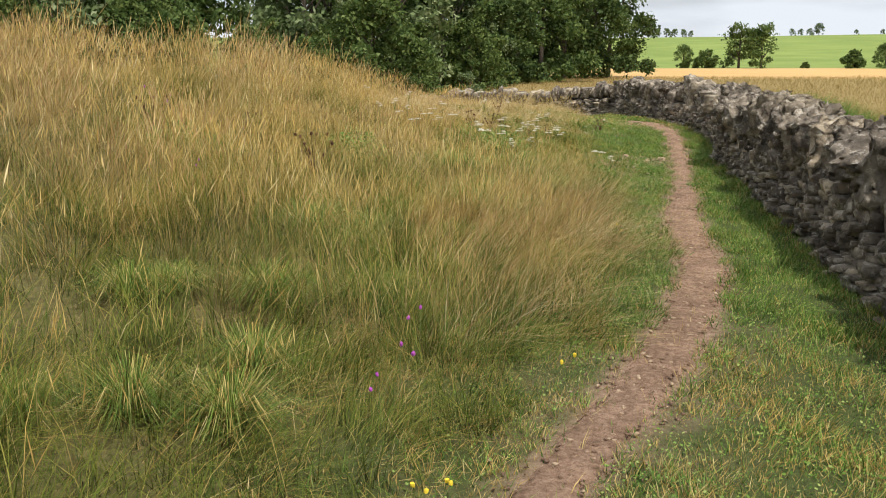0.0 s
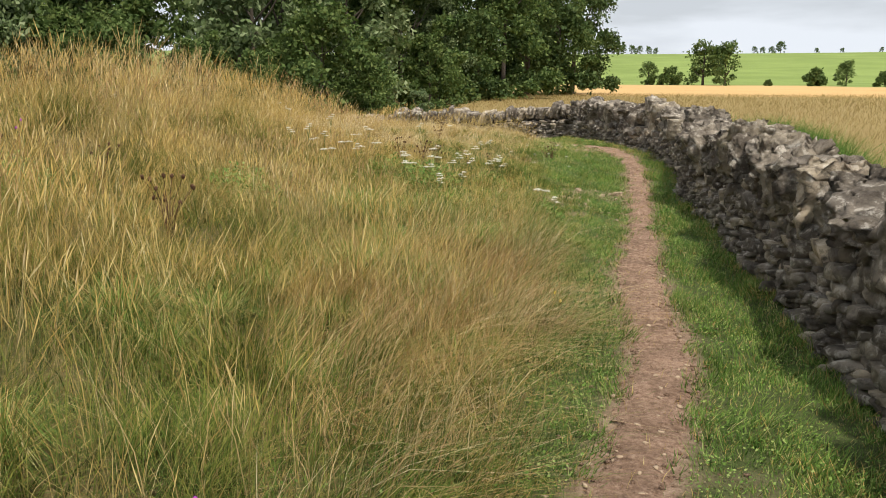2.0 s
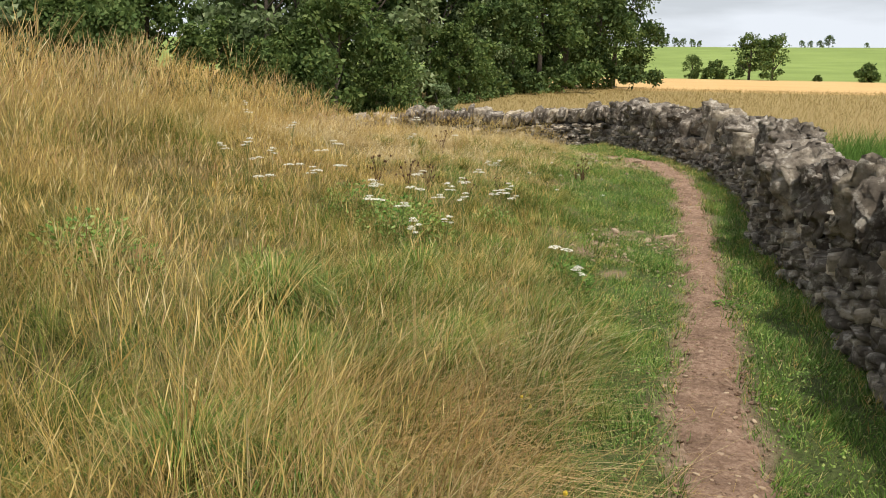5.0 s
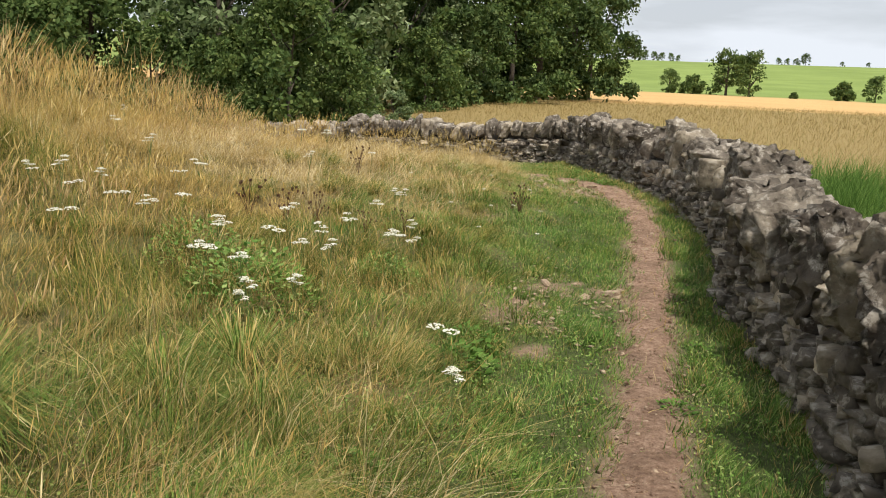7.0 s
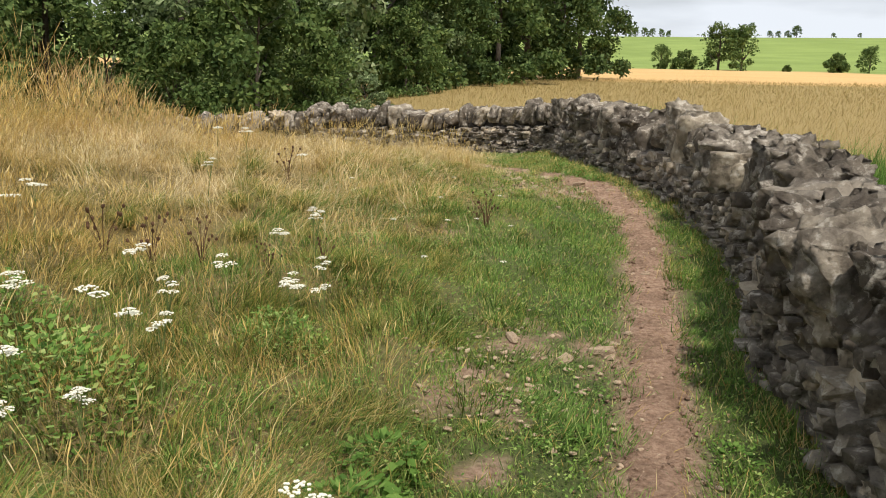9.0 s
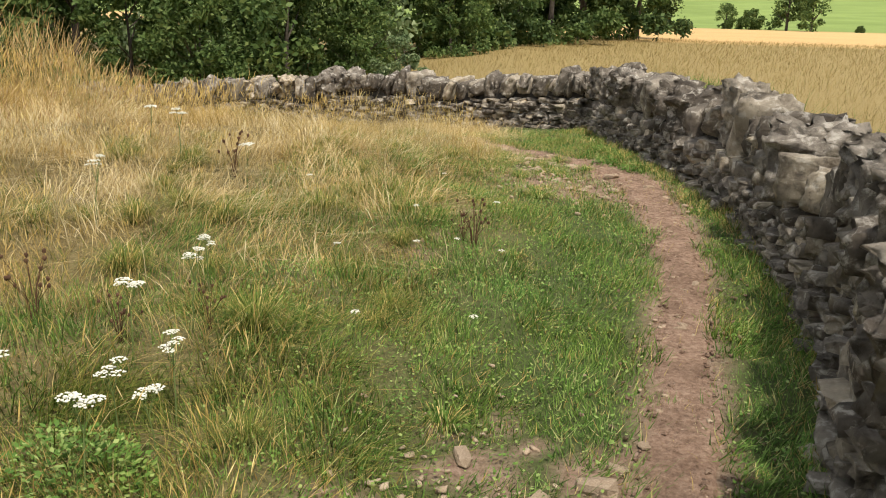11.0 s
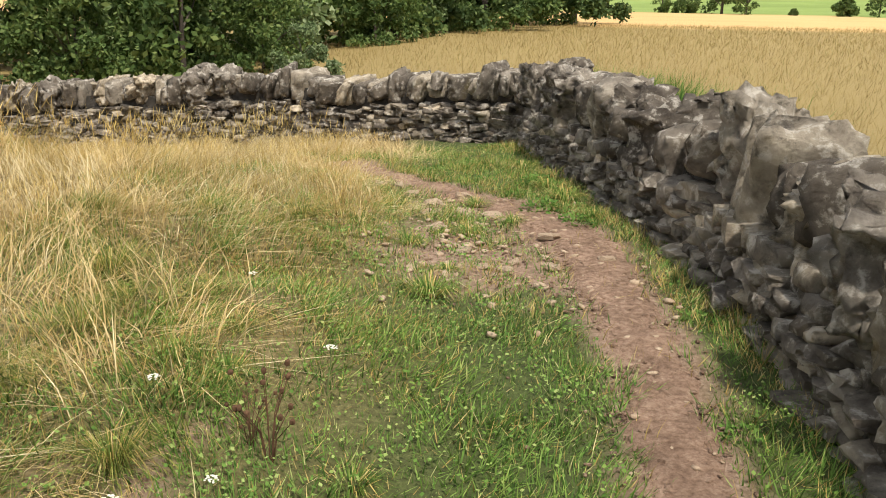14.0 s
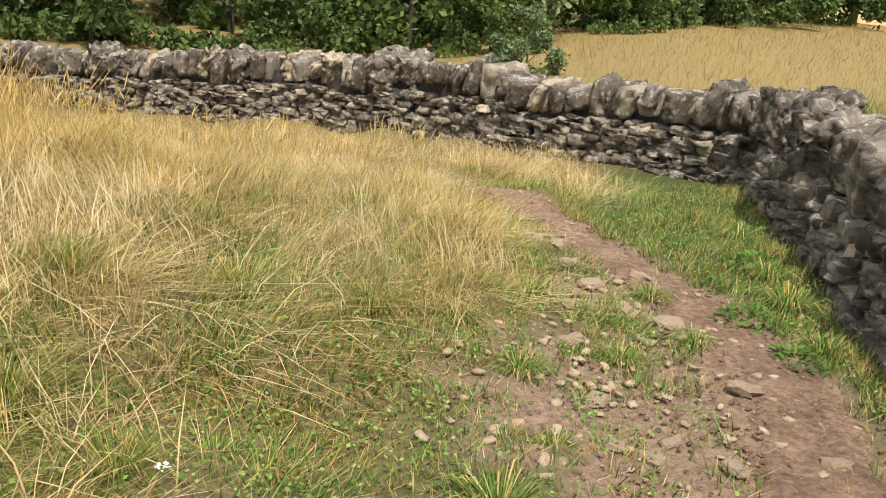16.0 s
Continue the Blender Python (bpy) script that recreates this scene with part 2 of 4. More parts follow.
def rise(x, y):
    """Height of the ground: the path's gentle climb, the bank beside it, the fall towards the far wall, the hill beyond."""
    x, y = np.asarray(x, float), np.asarray(y, float)
    z = np.interp(y, [-6, 0, 6, 8.5, 11.3, 13, 14.2, 16.1, 18, 20, 24, 60], [-0.05, 0.0, 0.075, 0.145, 0.205, 0.30, 0.35, 0.47, 0.47, 0.42, 0.35, 0.3])
    d = np.maximum(0, path_x(y) - 0.5 - x)
    slope = 0.15 - 0.03 * smooth(9, 16, y)
    z = z + 1.4 * np.tanh(slope * d / 1.4) * (1 - smooth(15.0, 23.0, y)) * (1 - smooth(30, 80, -x))
    z = z - 0.10 * np.clip(4 - x, 0, 9) * smooth(14, 24, y) * (1 - smooth(40, 90, y))
    left = path_x(y) - x
    z = z + 0.15 * smooth(0.9, 2.2, left) * smooth(15.8, 17.6, y) * (1 - smooth(18.6, 21.0, y)) * (1 - smooth(6, 12, left))
    near = (1 - smooth(22, 34, np.abs(y - 8))) * (1 - smooth(9, 16, np.abs(x)))
    z = z + near * (0.022 * (lumps(x, y, 0.30, 2) - 0.5) * smooth(0.25, 0.5, np.abs(left)) + 0.11 * (lumps(x, y, 0.62, 5) - 0.5) * smooth(0.9, 1.6, left))
    r = np.hypot(x, y)
    z = z + 16.0 * smooth(165, 620, r) + 3.0 * smooth(100, 500, x) * smooth(165, 400, r)
    return z


def bare_ground(x, y):
    """1 where the turf is worn through to earth beside the path."""
    x, y = np.asarray(x, float), np.asarray(y, float)
    wob = 0.30 * (lumps(x, y, 0.11, 4) - 0.5) + 0.14 * (lumps(x, y, 0.04, 6) - 0.5)
    out = np.zeros_like(x)
    for cx, cy, r, sy in ((2.47, 12.05, 0.26, 0.8), (2.74, 12.72, 0.20, 0.8), (2.43, 11.36, 0.14, 1.0), (3.17, 12.62, 0.22, 1.0), (2.35, 14.9, 0.16, 1.0), (3.5, 17.3, 0.68, 0.85), (3.2, 18.5, 0.32, 0.9)):
        out = np.maximum(out, 1 - smooth(r * 0.65, r * 1.1, np.hypot(x - cx, (y - cy) * sy) + wob))
    return out


# spine of the trodden path: it swings left at the corner of the walls
SPINE = [Vector((x, y)) for x, y in zip(PATH_X, PATH_Y)] + [Vector(p) for p in ((3.85, 18.3), (3.47, 19.0), (3.0, 19.7), (2.54, 20.5), (1.7, 21.2), (0.4, 21.8))]
WIDE = [0.3, 0.3, 0.30, 0.36, 0.42, 0.42, 0.42, 0.35, 0.33, 0.33, 0.35, 0.37, 0.42, 0.52, 0.52, 0.42, 0.38, 0.38, 0.28, 0.2]


def along(points, values, step):
    """Points every step metres along a smoothed line, with the value there."""
    p = np.array([tuple(q) for q in points], float)
    s = np.r_[0, np.cumsum(np.hypot(*np.diff(p, axis=0).T))]
    t = np.arange(0, s[-1], step)
    c = [np.interp(t, s, p[:, k]) for k in range(p.shape[1])]
    k = max(3, int(0.7 / step) | 1)
    pad = lambda a: np.convolve(np.r_[np.full(k // 2, a[0]), a, np.full(k // 2, a[-1])], np.ones(k) / k, "valid")
    return np.stack([pad(a) for a in c], 1), np.interp(t, s, values) if values else t


SPINE_P, SPINE_W = along(SPINE, WIDE, 0.05)


def off_path(x, y):
    """Distance from the path's edge (negative on it)."""
    x, y = np.ravel(x), np.ravel(y)
    out = np.full(len(x), 99.0)
    near = (x > -4) & (x < 7) & (y > -7) & (y < 24)
    idx = np.flatnonzero(near)
    sp, sw = SPINE_P[::4], SPINE_W[::4]
    for a in range(0, len(idx), 4000):
        i = idx[a:a + 4000]
        d = np.hypot(x[i, None] - sp[None, :, 0], y[i, None] - sp[None, :, 1]) - sw[None] / 2
        out[i] = d.min(1)
    return out


# ---- the dry stone walls: face lines, seen from the path ----
EAST = [(1.55, -3.0), (2.1, 0.0), (2.89, 5.6), (3.42, 8.8), (3.85, 11.3), (3.98, 12.7), (4.32, 13.5), (4.55, 15.0), (4.62, 17.0), (4.45, 19.2), (4.2, 21.5)]
NORTH = [(4.3, 21.55), (2.45, 22.75), (0.6, 23.9), (-0.7, 24.45), (-2.6, 24.85), (-6.0, 25.2), (-12.0, 25.6), (-18, 26.0)]
EAST_P, EAST_S = along([Vector(p) for p in EAST], None, 0.05)
NORTH_P, NORTH_S = along([Vector(p) for p in NORTH], None, 0.05)


def east_x(y):
    return np.interp(y, EAST_P[:, 1], EAST_P[:, 0])


def beyond(x, y):
    """1 in the field on the far side of the walls."""
    x, y = np.asarray(x, float), np.asarray(y, float)
    north_y = np.interp(x, NORTH_P[::-1, 0], NORTH_P[::-1, 1])
    return ((x > east_x(y) + 0.25) | (y > north_y + 0.25)).astype(float)


def lengths(a, b, near, growth, limit):
    """Grid lines: even between a and b, then ever wider out to the limit."""
    v = list(np.arange(a, b + near / 2, near))
    s, lo, hi = near, a, b
    while hi < limit:
        s *= growth
        hi, lo = hi + s, lo - s
        v = [lo] + v + [hi]
    return np.array(v)


def mesh_from(name, verts, faces, mat, smooth_shade=False):
    me = bpy.data.meshes.new(name)
    me.from_pydata(verts, [], faces)
    me.materials.append(mat)
    if smooth_shade:
        me.polygons.foreach_set("use_smooth", np.ones(len(me.polygons), bool))
    me.update()
    return me


def triangles(name, co, tri, mat, tip=None):
    """A mesh from numpy triangles, quick to make."""
    me = bpy.data.meshes.new(name)
    me.vertices.add(len(co))
    me.vertices.foreach_set("co", np.ascontiguousarray(co, np.float32).ravel())
    me.loops.add(tri.size)
    me.loops.foreach_set("vertex_index", np.ascontiguousarray(tri, np.int32).ravel())
    me.polygons.add(len(tri))
    me.polygons.foreach_set("loop_start", np.arange(0, tri.size, 3, dtype=np.int32))
    if tip is not None:
        a = me.attributes.new("tip", "FLOAT", "POINT")
        a.data.foreach_set("value", np.ascontiguousarray(tip, np.float32))
    me.materials.append(mat)
    me.update(calc_edges=True)
    return me


def build_ground():
    xs, ys = lengths(-7.0, 7.0, 0.12, 1.12, 2200), lengths(-3.0, 26.0, 0.12, 1.12, 2200)
    X, Y = np.meshgrid(xs, ys)
    x, y = X.ravel(), Y.ravel()
    r = np.hypot(x, y)
    z = rise(x, y) + (lumps(x, y, 0.5) - 1.0) * 0.02 * (r < 60)
    off = off_path(x, y)
    z -= 0.012 * (1 - smooth(-0.12, 0.0, off))
    nx, ny = len(xs), len(ys)
    i = np.arange((ny - 1) * nx).reshape(ny - 1, nx)[:, :-1].ravel()
    me = mesh_from("ground", np.stack([x, y, z], 1).tolist(), np.stack([i, i + 1, i + 1 + nx, i + nx], 1).tolist(), MAT_GROUND, True)
    bare = bare_ground(x, y)
    bare = np.maximum(bare, 0.4 * (1 - smooth(0.1, 0.6, off)) * (y < 5.2) * smooth(0.3, 0.6, lumps(x, y, 0.22, 3)))
    earth = np.maximum(1 - smooth(-0.02, 0.10, off), bare)
    left = path_x(y) - x
    layers = {
        "earth": earth * (r < 60),
        "dry": smooth(0.6, 1.6, left) * (0.35 + 0.65 * np.maximum(lumps(x, y, 1.7, 3), smooth(14, 18, y))),
        "field": beyond(x, y),
        "wheat": beyond(x, y) * smooth(70, 76, y + 0.1 * x) * (x > -60),
        "hill": smooth(172, 174, r),
    }
    for key, v in layers.items():
        me.attributes.new(key, "FLOAT", "POINT").data.foreach_set("value", np.asarray(v, np.float32))
    tagged(new("ground", me), "rough meadow ground rising to a bank, fields beyond", "ground", kind="structure")


def build_path():
    n = len(SPINE_P)
    t = np.gradient(SPINE_P, axis=0)
    t /= np.linalg.norm(t, axis=1)[:, None]
    nrm = np.stack([-t[:, 1], t[:, 0]], 1)
    cols = np.linspace(-1, 1, 9)
    v, f = [], []
    for i in range(n):
        for k, c in enumerate(cols):
            jag = 1 + 0.42 * (lumps(i * 0.05, k // 5 * 7, 0.12, 5) - 0.5) + 0.25 * (lumps(i * 0.05, k // 5 * 3, 0.45, 1) - 0.5)
            px, py = SPINE_P[i] + nrm[i] * c * SPINE_W[i] / 2 * jag
            v.append((px, py, float(rise(px, py)) + 0.004 - 0.045 * abs(c) ** 5 + 0.016 * (float(lumps(px, py, 0.13, 2)) - 0.5) * (1 - abs(c))))
    w = len(cols)
    for i in range(n - 1):
        for k in range(w - 1):
            a = i * w + k
            f.append((a, a + w, a + w + 1, a + 1))
    tagged(new("footpath", mesh_from("footpath", v, f, MAT_DIRT, True)), "narrow trodden path of dry reddish earth", "path", kind="structure")


build_ground()
build_path()


# ---- stones ----
def rock(seed, cuts, rough, boxy):
    """A weathered stone about one unit across, lying flat: a cut cube pulled towards a ball and broken by noise."""
    rng = random.Random(seed)
    bm = bmesh.new()
    bmesh.ops.create_cube(bm, size=1.0)
    bmesh.ops.subdivide_edges(bm, edges=bm.edges[:], cuts=cuts, use_grid_fill=True)
    shift = Vector((rng.uniform(-50, 50), rng.uniform(-50, 50), rng.uniform(-50, 50)))
    skew = [rng.uniform(-0.16, 0.16) for _ in range(4)]
    for v in bm.verts:
        p = v.co.copy()
        v.co = p.lerp(p.normalized() * 0.58, 1 - boxy)
        v.co.x += skew[0] * p.z + skew[1] * p.y
        v.co.z += skew[2] * p.x * 0.6 + skew[3] * p.y * 0.6
        v.co += rough * noise.noise_vector(p * 2.3 + shift) + rough * 0.5 * noise.noise_vector(p * 5.5 + shift) + (rough * 0.38 * noise.noise_vector(p * 11 + shift) if cuts > 3 else Vector()) + (rough * 0.2 * noise.noise_vector(p * 24 + shift) if cuts > 7 else Vector())
        if cuts > 9:
            crack = abs(noise.noise(p * 2.1 + shift * 1.7))
            ledge = abs(noise.noise(Vector((p.x * 0.8, p.y * 0.8, p.z * 4.5)) + shift))
            v.co *= 1 - 0.26 * max(0.0, 1 - crack / 0.11) - 0.14 * max(0.0, 1 - ledge / 0.14)
    bmesh.ops.triangulate(bm, faces=bm.faces[:])
    me = bpy.data.meshes.new("stone")
    bm.to_mesh(me)
    bm.free()
    if cuts > 3:
        me.polygons.foreach_set("use_smooth", np.ones(len(me.polygons), bool))
    me.materials.append(MAT_STONE)
    return me


CRUMBS = [rock(150 + i, 0, 0.25, 0.9) for i in range(6)]
STONES = [rock(i, 1, 0.20, 0.80) for i in range(20)]
BOULDERS = [rock(120 + i, 11, 0.19, 0.72) for i in range(10)]
COPINGS = [rock(40 + i, 5, 0.12, 0.60) for i in range(16)]


def mesh_arrays(me):
    co = np.empty(len(me.vertices) * 3, np.float32)
    me.vertices.foreach_get("co", co)
    tri = np.empty(len(me.polygons) * 3, np.int32)
    me.polygons.foreach_get("vertices", tri)
    return co.reshape(-1, 3), tri.reshape(-1, 3)


ARRAYS = {me: mesh_arrays(me) for me in STONES + COPINGS + CRUMBS + BOULDERS}


def joined(name, placed, mat):
    cos, tris, base = [], [], 0
    for me, m in placed:
        co, tri = ARRAYS[me]
        a = np.array(m)
        cos.append(co @ a[:3, :3].T + a[:3, 3])
        tris.append(tri + base)
        base += len(co)
    return triangles(name, np.concatenate(cos), np.concatenate(tris), mat)


def build_wall(name, line, arc, side, high, label, chosen, seed, course, coping, boulders):
    """A battered rubble wall: courses of face stones over a core coloured dark as gap shade, rough stones set on edge
    along the top.
    """
    rng = random.Random(seed)
    root = tagged(new(name), label, "wall", kind="structure")
    tan = np.gradient(line, axis=0)
    tan /= np.linalg.norm(tan, axis=1)[:, None]
    total = arc[-1]

    def at(s, depth):
        i = min(len(line) - 1, max(0, int(s / 0.05)))
        t = tan[i]
        p = line[i] + np.array([t[1], -t[0]]) * side * depth
        return p, math.atan2(t[1], t[0])
    # core, its near-black colour standing in for shade in the gaps
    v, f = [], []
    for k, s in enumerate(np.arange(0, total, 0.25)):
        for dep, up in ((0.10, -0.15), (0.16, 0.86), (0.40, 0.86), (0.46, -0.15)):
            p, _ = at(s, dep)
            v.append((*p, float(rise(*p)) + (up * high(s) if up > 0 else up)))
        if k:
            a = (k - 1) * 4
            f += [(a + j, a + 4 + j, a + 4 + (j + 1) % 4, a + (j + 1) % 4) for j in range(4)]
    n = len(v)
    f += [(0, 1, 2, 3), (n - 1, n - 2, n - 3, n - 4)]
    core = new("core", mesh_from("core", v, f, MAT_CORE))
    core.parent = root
    near, rest, tops = [], [], []
    for face, depth in ((1, 0.07), (0, 0.46)):
        up = -0.05
        while up < 0.80:
            tall = rng.uniform(*course) * (1.0 if up < 0.45 else 1.25)
            s = rng.uniform(0, 0.2)
            while s < total:
                long = rng.choice((rng.uniform(0.07, 0.16), rng.uniform(0.12, 0.30)))
                h = tall * rng.uniform(0.85, 1.25)
                lean = up * 0.09 * (1 if face else -1)
                p, yaw = at(s + long / 2, depth + lean + rng.uniform(-0.05, 0.06))
                hi = high(s)
                if up * hi / 0.8 < hi - 0.16:
                    z = float(rise(*p)) + (up + tall / 2) * hi / 0.98
                    m = Matrix.Translation((*p, z)) @ Euler((rng.uniform(-0.22, 0.22), rng.uniform(-0.13, 0.13), yaw + rng.uniform(-0.25, 0.25))).to_matrix().to_4x4() @ Matrix.Diagonal((long * 0.86, rng.uniform(0.15, 0.24), h * 0.80, 1))
                    (near if face and chosen(s, up) else rest).append((rng.choice(STONES), m))
                s += long
            up += tall
    s = 0.0
    while s < total:
        heavy = boulders(s)
        big = rng.random() < (0.75 if heavy else 0.3 if coping[1] > 0.2 else 0.08)
        wide = rng.uniform(*coping) * (rng.uniform(1.5, 2.3) if big else 1.0)
        hgt = rng.uniform(0.20, 0.46) if heavy or wide > 0.2 else rng.uniform(0.16, 0.33)
        p, yaw = at(s + wide / 2, 0.27 + rng.uniform(-0.10, 0.08) - (0.02 if heavy else 0))
        z = float(rise(*p)) + high(s) * 0.84 + hgt * 0.24 + rng.uniform(-0.03, 0.03)
        slouch = (rng.uniform(-0.4, 0.1), rng.uniform(-0.5, 0.15)) if big else (rng.uniform(-0.2, 0.2), rng.gauss(-0.25, 0.22))
        m = Matrix.Translation((*p, z)) @ Euler((slouch[0], slouch[1], yaw + rng.uniform(-0.5, 0.5))).to_matrix().to_4x4() @ Matrix.Diagonal((wide * (0.96 if wide > 0.2 else 0.98), rng.uniform(0.34, 0.56), hgt * 1.15, 1))
        tops.append((rng.choice(BOULDERS if heavy or big else COPINGS), m))
        s += wide * 0.97
    rng.shuffle(near)
    rest += near[290:]
    for kind, items in (("stone", near[:290]), ("coping_stone", tops)):
        for me, m in items:
            o = new(kind, me)
            o.parent, o.matrix_basis = root, m
    o = new("stone_courses", joined("stone_courses", rest, MAT_STONE))
    o.parent = root
    tagged(o, kind="stuff")

# ---- grass ----
def blades(name, label, pts, height, width, lean, mat, segs=2, head=0.0, category="grass", blow=(0.25, 0.1), sweep=0.0):
    """Many bent blades as one object; head widens the top of each into a seed head; sweep combs neighbours the same way."""
    rng = np.random.default_rng(len(label) * 7 + len(pts) % 997)
    n = len(pts)
    x, y = pts[:, 0], pts[:, 1]
    z = rise(x, y) - 0.03
    height = height + 0.015
    turn, bend = rng.uniform(0, 2 * np.pi, n), rng.uniform(0, 2 * np.pi, n)
    if sweep:
        combed = 5.5 * lumps(x, y, 0.75, 3.3) + 3.5 * lumps(x, y, 0.31, 1.7) + rng.normal(size=n) * 0.45
        bend = np.where(rng.random(n) < sweep, combed, bend)
    side = np.stack([np.cos(turn), np.sin(turn), np.zeros(n)], 1) * (width / 2)[:, None]
    tilt = lean * rng.uniform(0.2, 1.3, n) * height
    dirv = np.stack([np.cos(bend) + blow[0], np.sin(bend) + blow[1], np.zeros(n)], 1) * tilt[:, None]
    up = np.zeros((n, 3))
    up[:, 2] = np.sqrt(np.maximum(height ** 2 - (0.8 * tilt) ** 2, (0.25 * height) ** 2))
    root = np.stack([x, y, z], 1)
    mid = root + up * 0.55 + dirv * 0.32
    top = root + up + dirv
    if segs == 1:
        co = np.stack([root - side, root + side, top], 1).reshape(-1, 3)
        tri = np.arange(n * 3).reshape(-1, 3)
        tip = np.tile([0, 0, 1.0], n)
    elif head:
        neck = root + up * 0.78 + dirv * 0.6
        belly = (neck + top) / 2
        hs = side * head
        co = np.stack([root - side, root + side, neck, belly - hs, belly + hs, top], 1).reshape(-1, 3)
        b = np.arange(n)[:, None] * 6
        tri = np.concatenate([b + [0, 1, 2], b + [2, 4, 3], b + [3, 4, 5]], 1).reshape(-1, 3)
        tip = np.tile([0, 0, 0.8, 0.9, 0.9, 1.0], n)
    else:
        co = np.stack([root - side, root + side, mid - side * 0.8, mid + side * 0.8, top], 1).reshape(-1, 3)
        b = np.arange(n)[:, None] * 5
        tri = np.concatenate([b + [0, 1, 3], b + [0, 3, 2], b + [2, 3, 4]], 1).reshape(-1, 3)
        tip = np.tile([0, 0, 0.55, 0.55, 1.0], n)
    return tagged(new(name, triangles(name, co, tri, mat, tip)), label, category, kind="stuff")


GR = np.random.default_rng(5)


def scatter(n, x0, x1, y0, y1):
    """Random points in a box, thinning out towards its left and near edges."""
    p = np.stack([GR.uniform(x0, x1, n), GR.uniform(y0, y1, n)], 1)
    return p[GR.random(n) < np.minimum(smooth(x0, x0 + 1.5, p[:, 0]), smooth(y0 - 0.5, y0 + 1.0, p[:, 1]))]


def meadow_zone(p, edge=0.75):
    """Left of the path's green verge, this side of the walls; the verge widens towards the corner."""
    x, y = p[:, 0], p[:, 1]
    verge = edge + 0.8 * smooth(9, 15, y) - 0.7 * smooth(16.5, 19, y) + 0.35 * (lumps(x, y, 0.6, 9) - 0.5)
    north_y = np.interp(x, NORTH_P[::-1, 0], NORTH_P[::-1, 1])
    return smooth(verge - 0.25, verge + 0.25, path_x(y) - x) * (y < north_y - 0.5) * (off_path(x, y) > 0.25)


def keep(p, chance):
    return p[GR.random(len(p)) < chance]


def tallness(p):
    """How high the meadow stands: waist-high behind, ankle-high and matted towards the corner."""
    x, y = p[:, 0], p[:, 1]
    left = np.maximum(0, path_x(y) - x)
    h = 0.60 - 0.30 * smooth(6, 11, y) - 0.14 * smooth(12, 15, y)
    h = h + 0.55 * smooth(4.2, 7, left) * (1 - smooth(20, 22.5, y)) * (0.4 + 0.6 * smooth(9, 13, y))
    h = h + 0.20 * smooth(17.1, 17.9, y) * (1 - smooth(19.2, 20.8, y)) * smooth(1.0, 1.5, left)
    return h * (0.55 + 0.45 * smooth(0.5, 2.0, left)) * (0.45 + 0.55 * lumps(x, y, 0.8, 2) + 0.45 * lumps(x, y, 0.33, 7))


def not_bare(p):
    x, y = p[:, 0], p[:, 1]
    return 1 - 0.85 * bare_ground(x, y) * (lumps(x, y, 0.14, 11) < 0.56)


def tufted(p, spread, share):
    """Draws a share of the points together into tufts."""
    n = len(p)
    hubs = p[GR.integers(0, n, max(1, n // 60))]
    pick = GR.random(n) < share
    q = p.copy()
    q[pick] = hubs[GR.integers(0, len(hubs), pick.sum())] + GR.normal(size=(pick.sum(), 2)) * spread
    return q


def outer(p, segs):
    """Keeps the coarse blades, which are of one piece, away from the walker."""
    if segs > 1:
        return p
    return keep(p, np.maximum(smooth(2.6, 4.2, path_x(p[:, 1]) - p[:, 0]), 0.6 * smooth(19, 21, p[:, 1])))


def leaflets(name, label, p, size, mat, low=0.012, high=0.05):
    """Small rounded leaves held nearly flat just above the ground: clover and plantain in the turf."""
    n = len(p)
    a, t = GR.uniform(0, 2 * np.pi, n), GR.uniform(-0.5, 0.7, n)
    c = np.stack([p[:, 0], p[:, 1], rise(p[:, 0], p[:, 1]) + GR.uniform(low, high, n)], 1)
    d = np.stack([np.cos(a) * np.cos(t), np.sin(a) * np.cos(t), np.sin(t)], 1) * size[:, None]
    w = np.stack([-np.sin(a), np.cos(a), GR.uniform(-0.5, 0.5, n)], 1) * (size * 0.42)[:, None]
    co = np.stack([c - d * 0.5, c - d * 0.05 + w, c + d * 0.5, c - d * 0.05 - w], 1).reshape(-1, 3)
    b = np.arange(n)[:, None] * 4
    tri = np.concatenate([b + [0, 1, 2], b + [0, 2, 3]], 1).reshape(-1, 3)
    return tagged(new(name, triangles(name, co, tri, mat, np.ones(n * 4))), label, "plant", kind="stuff")


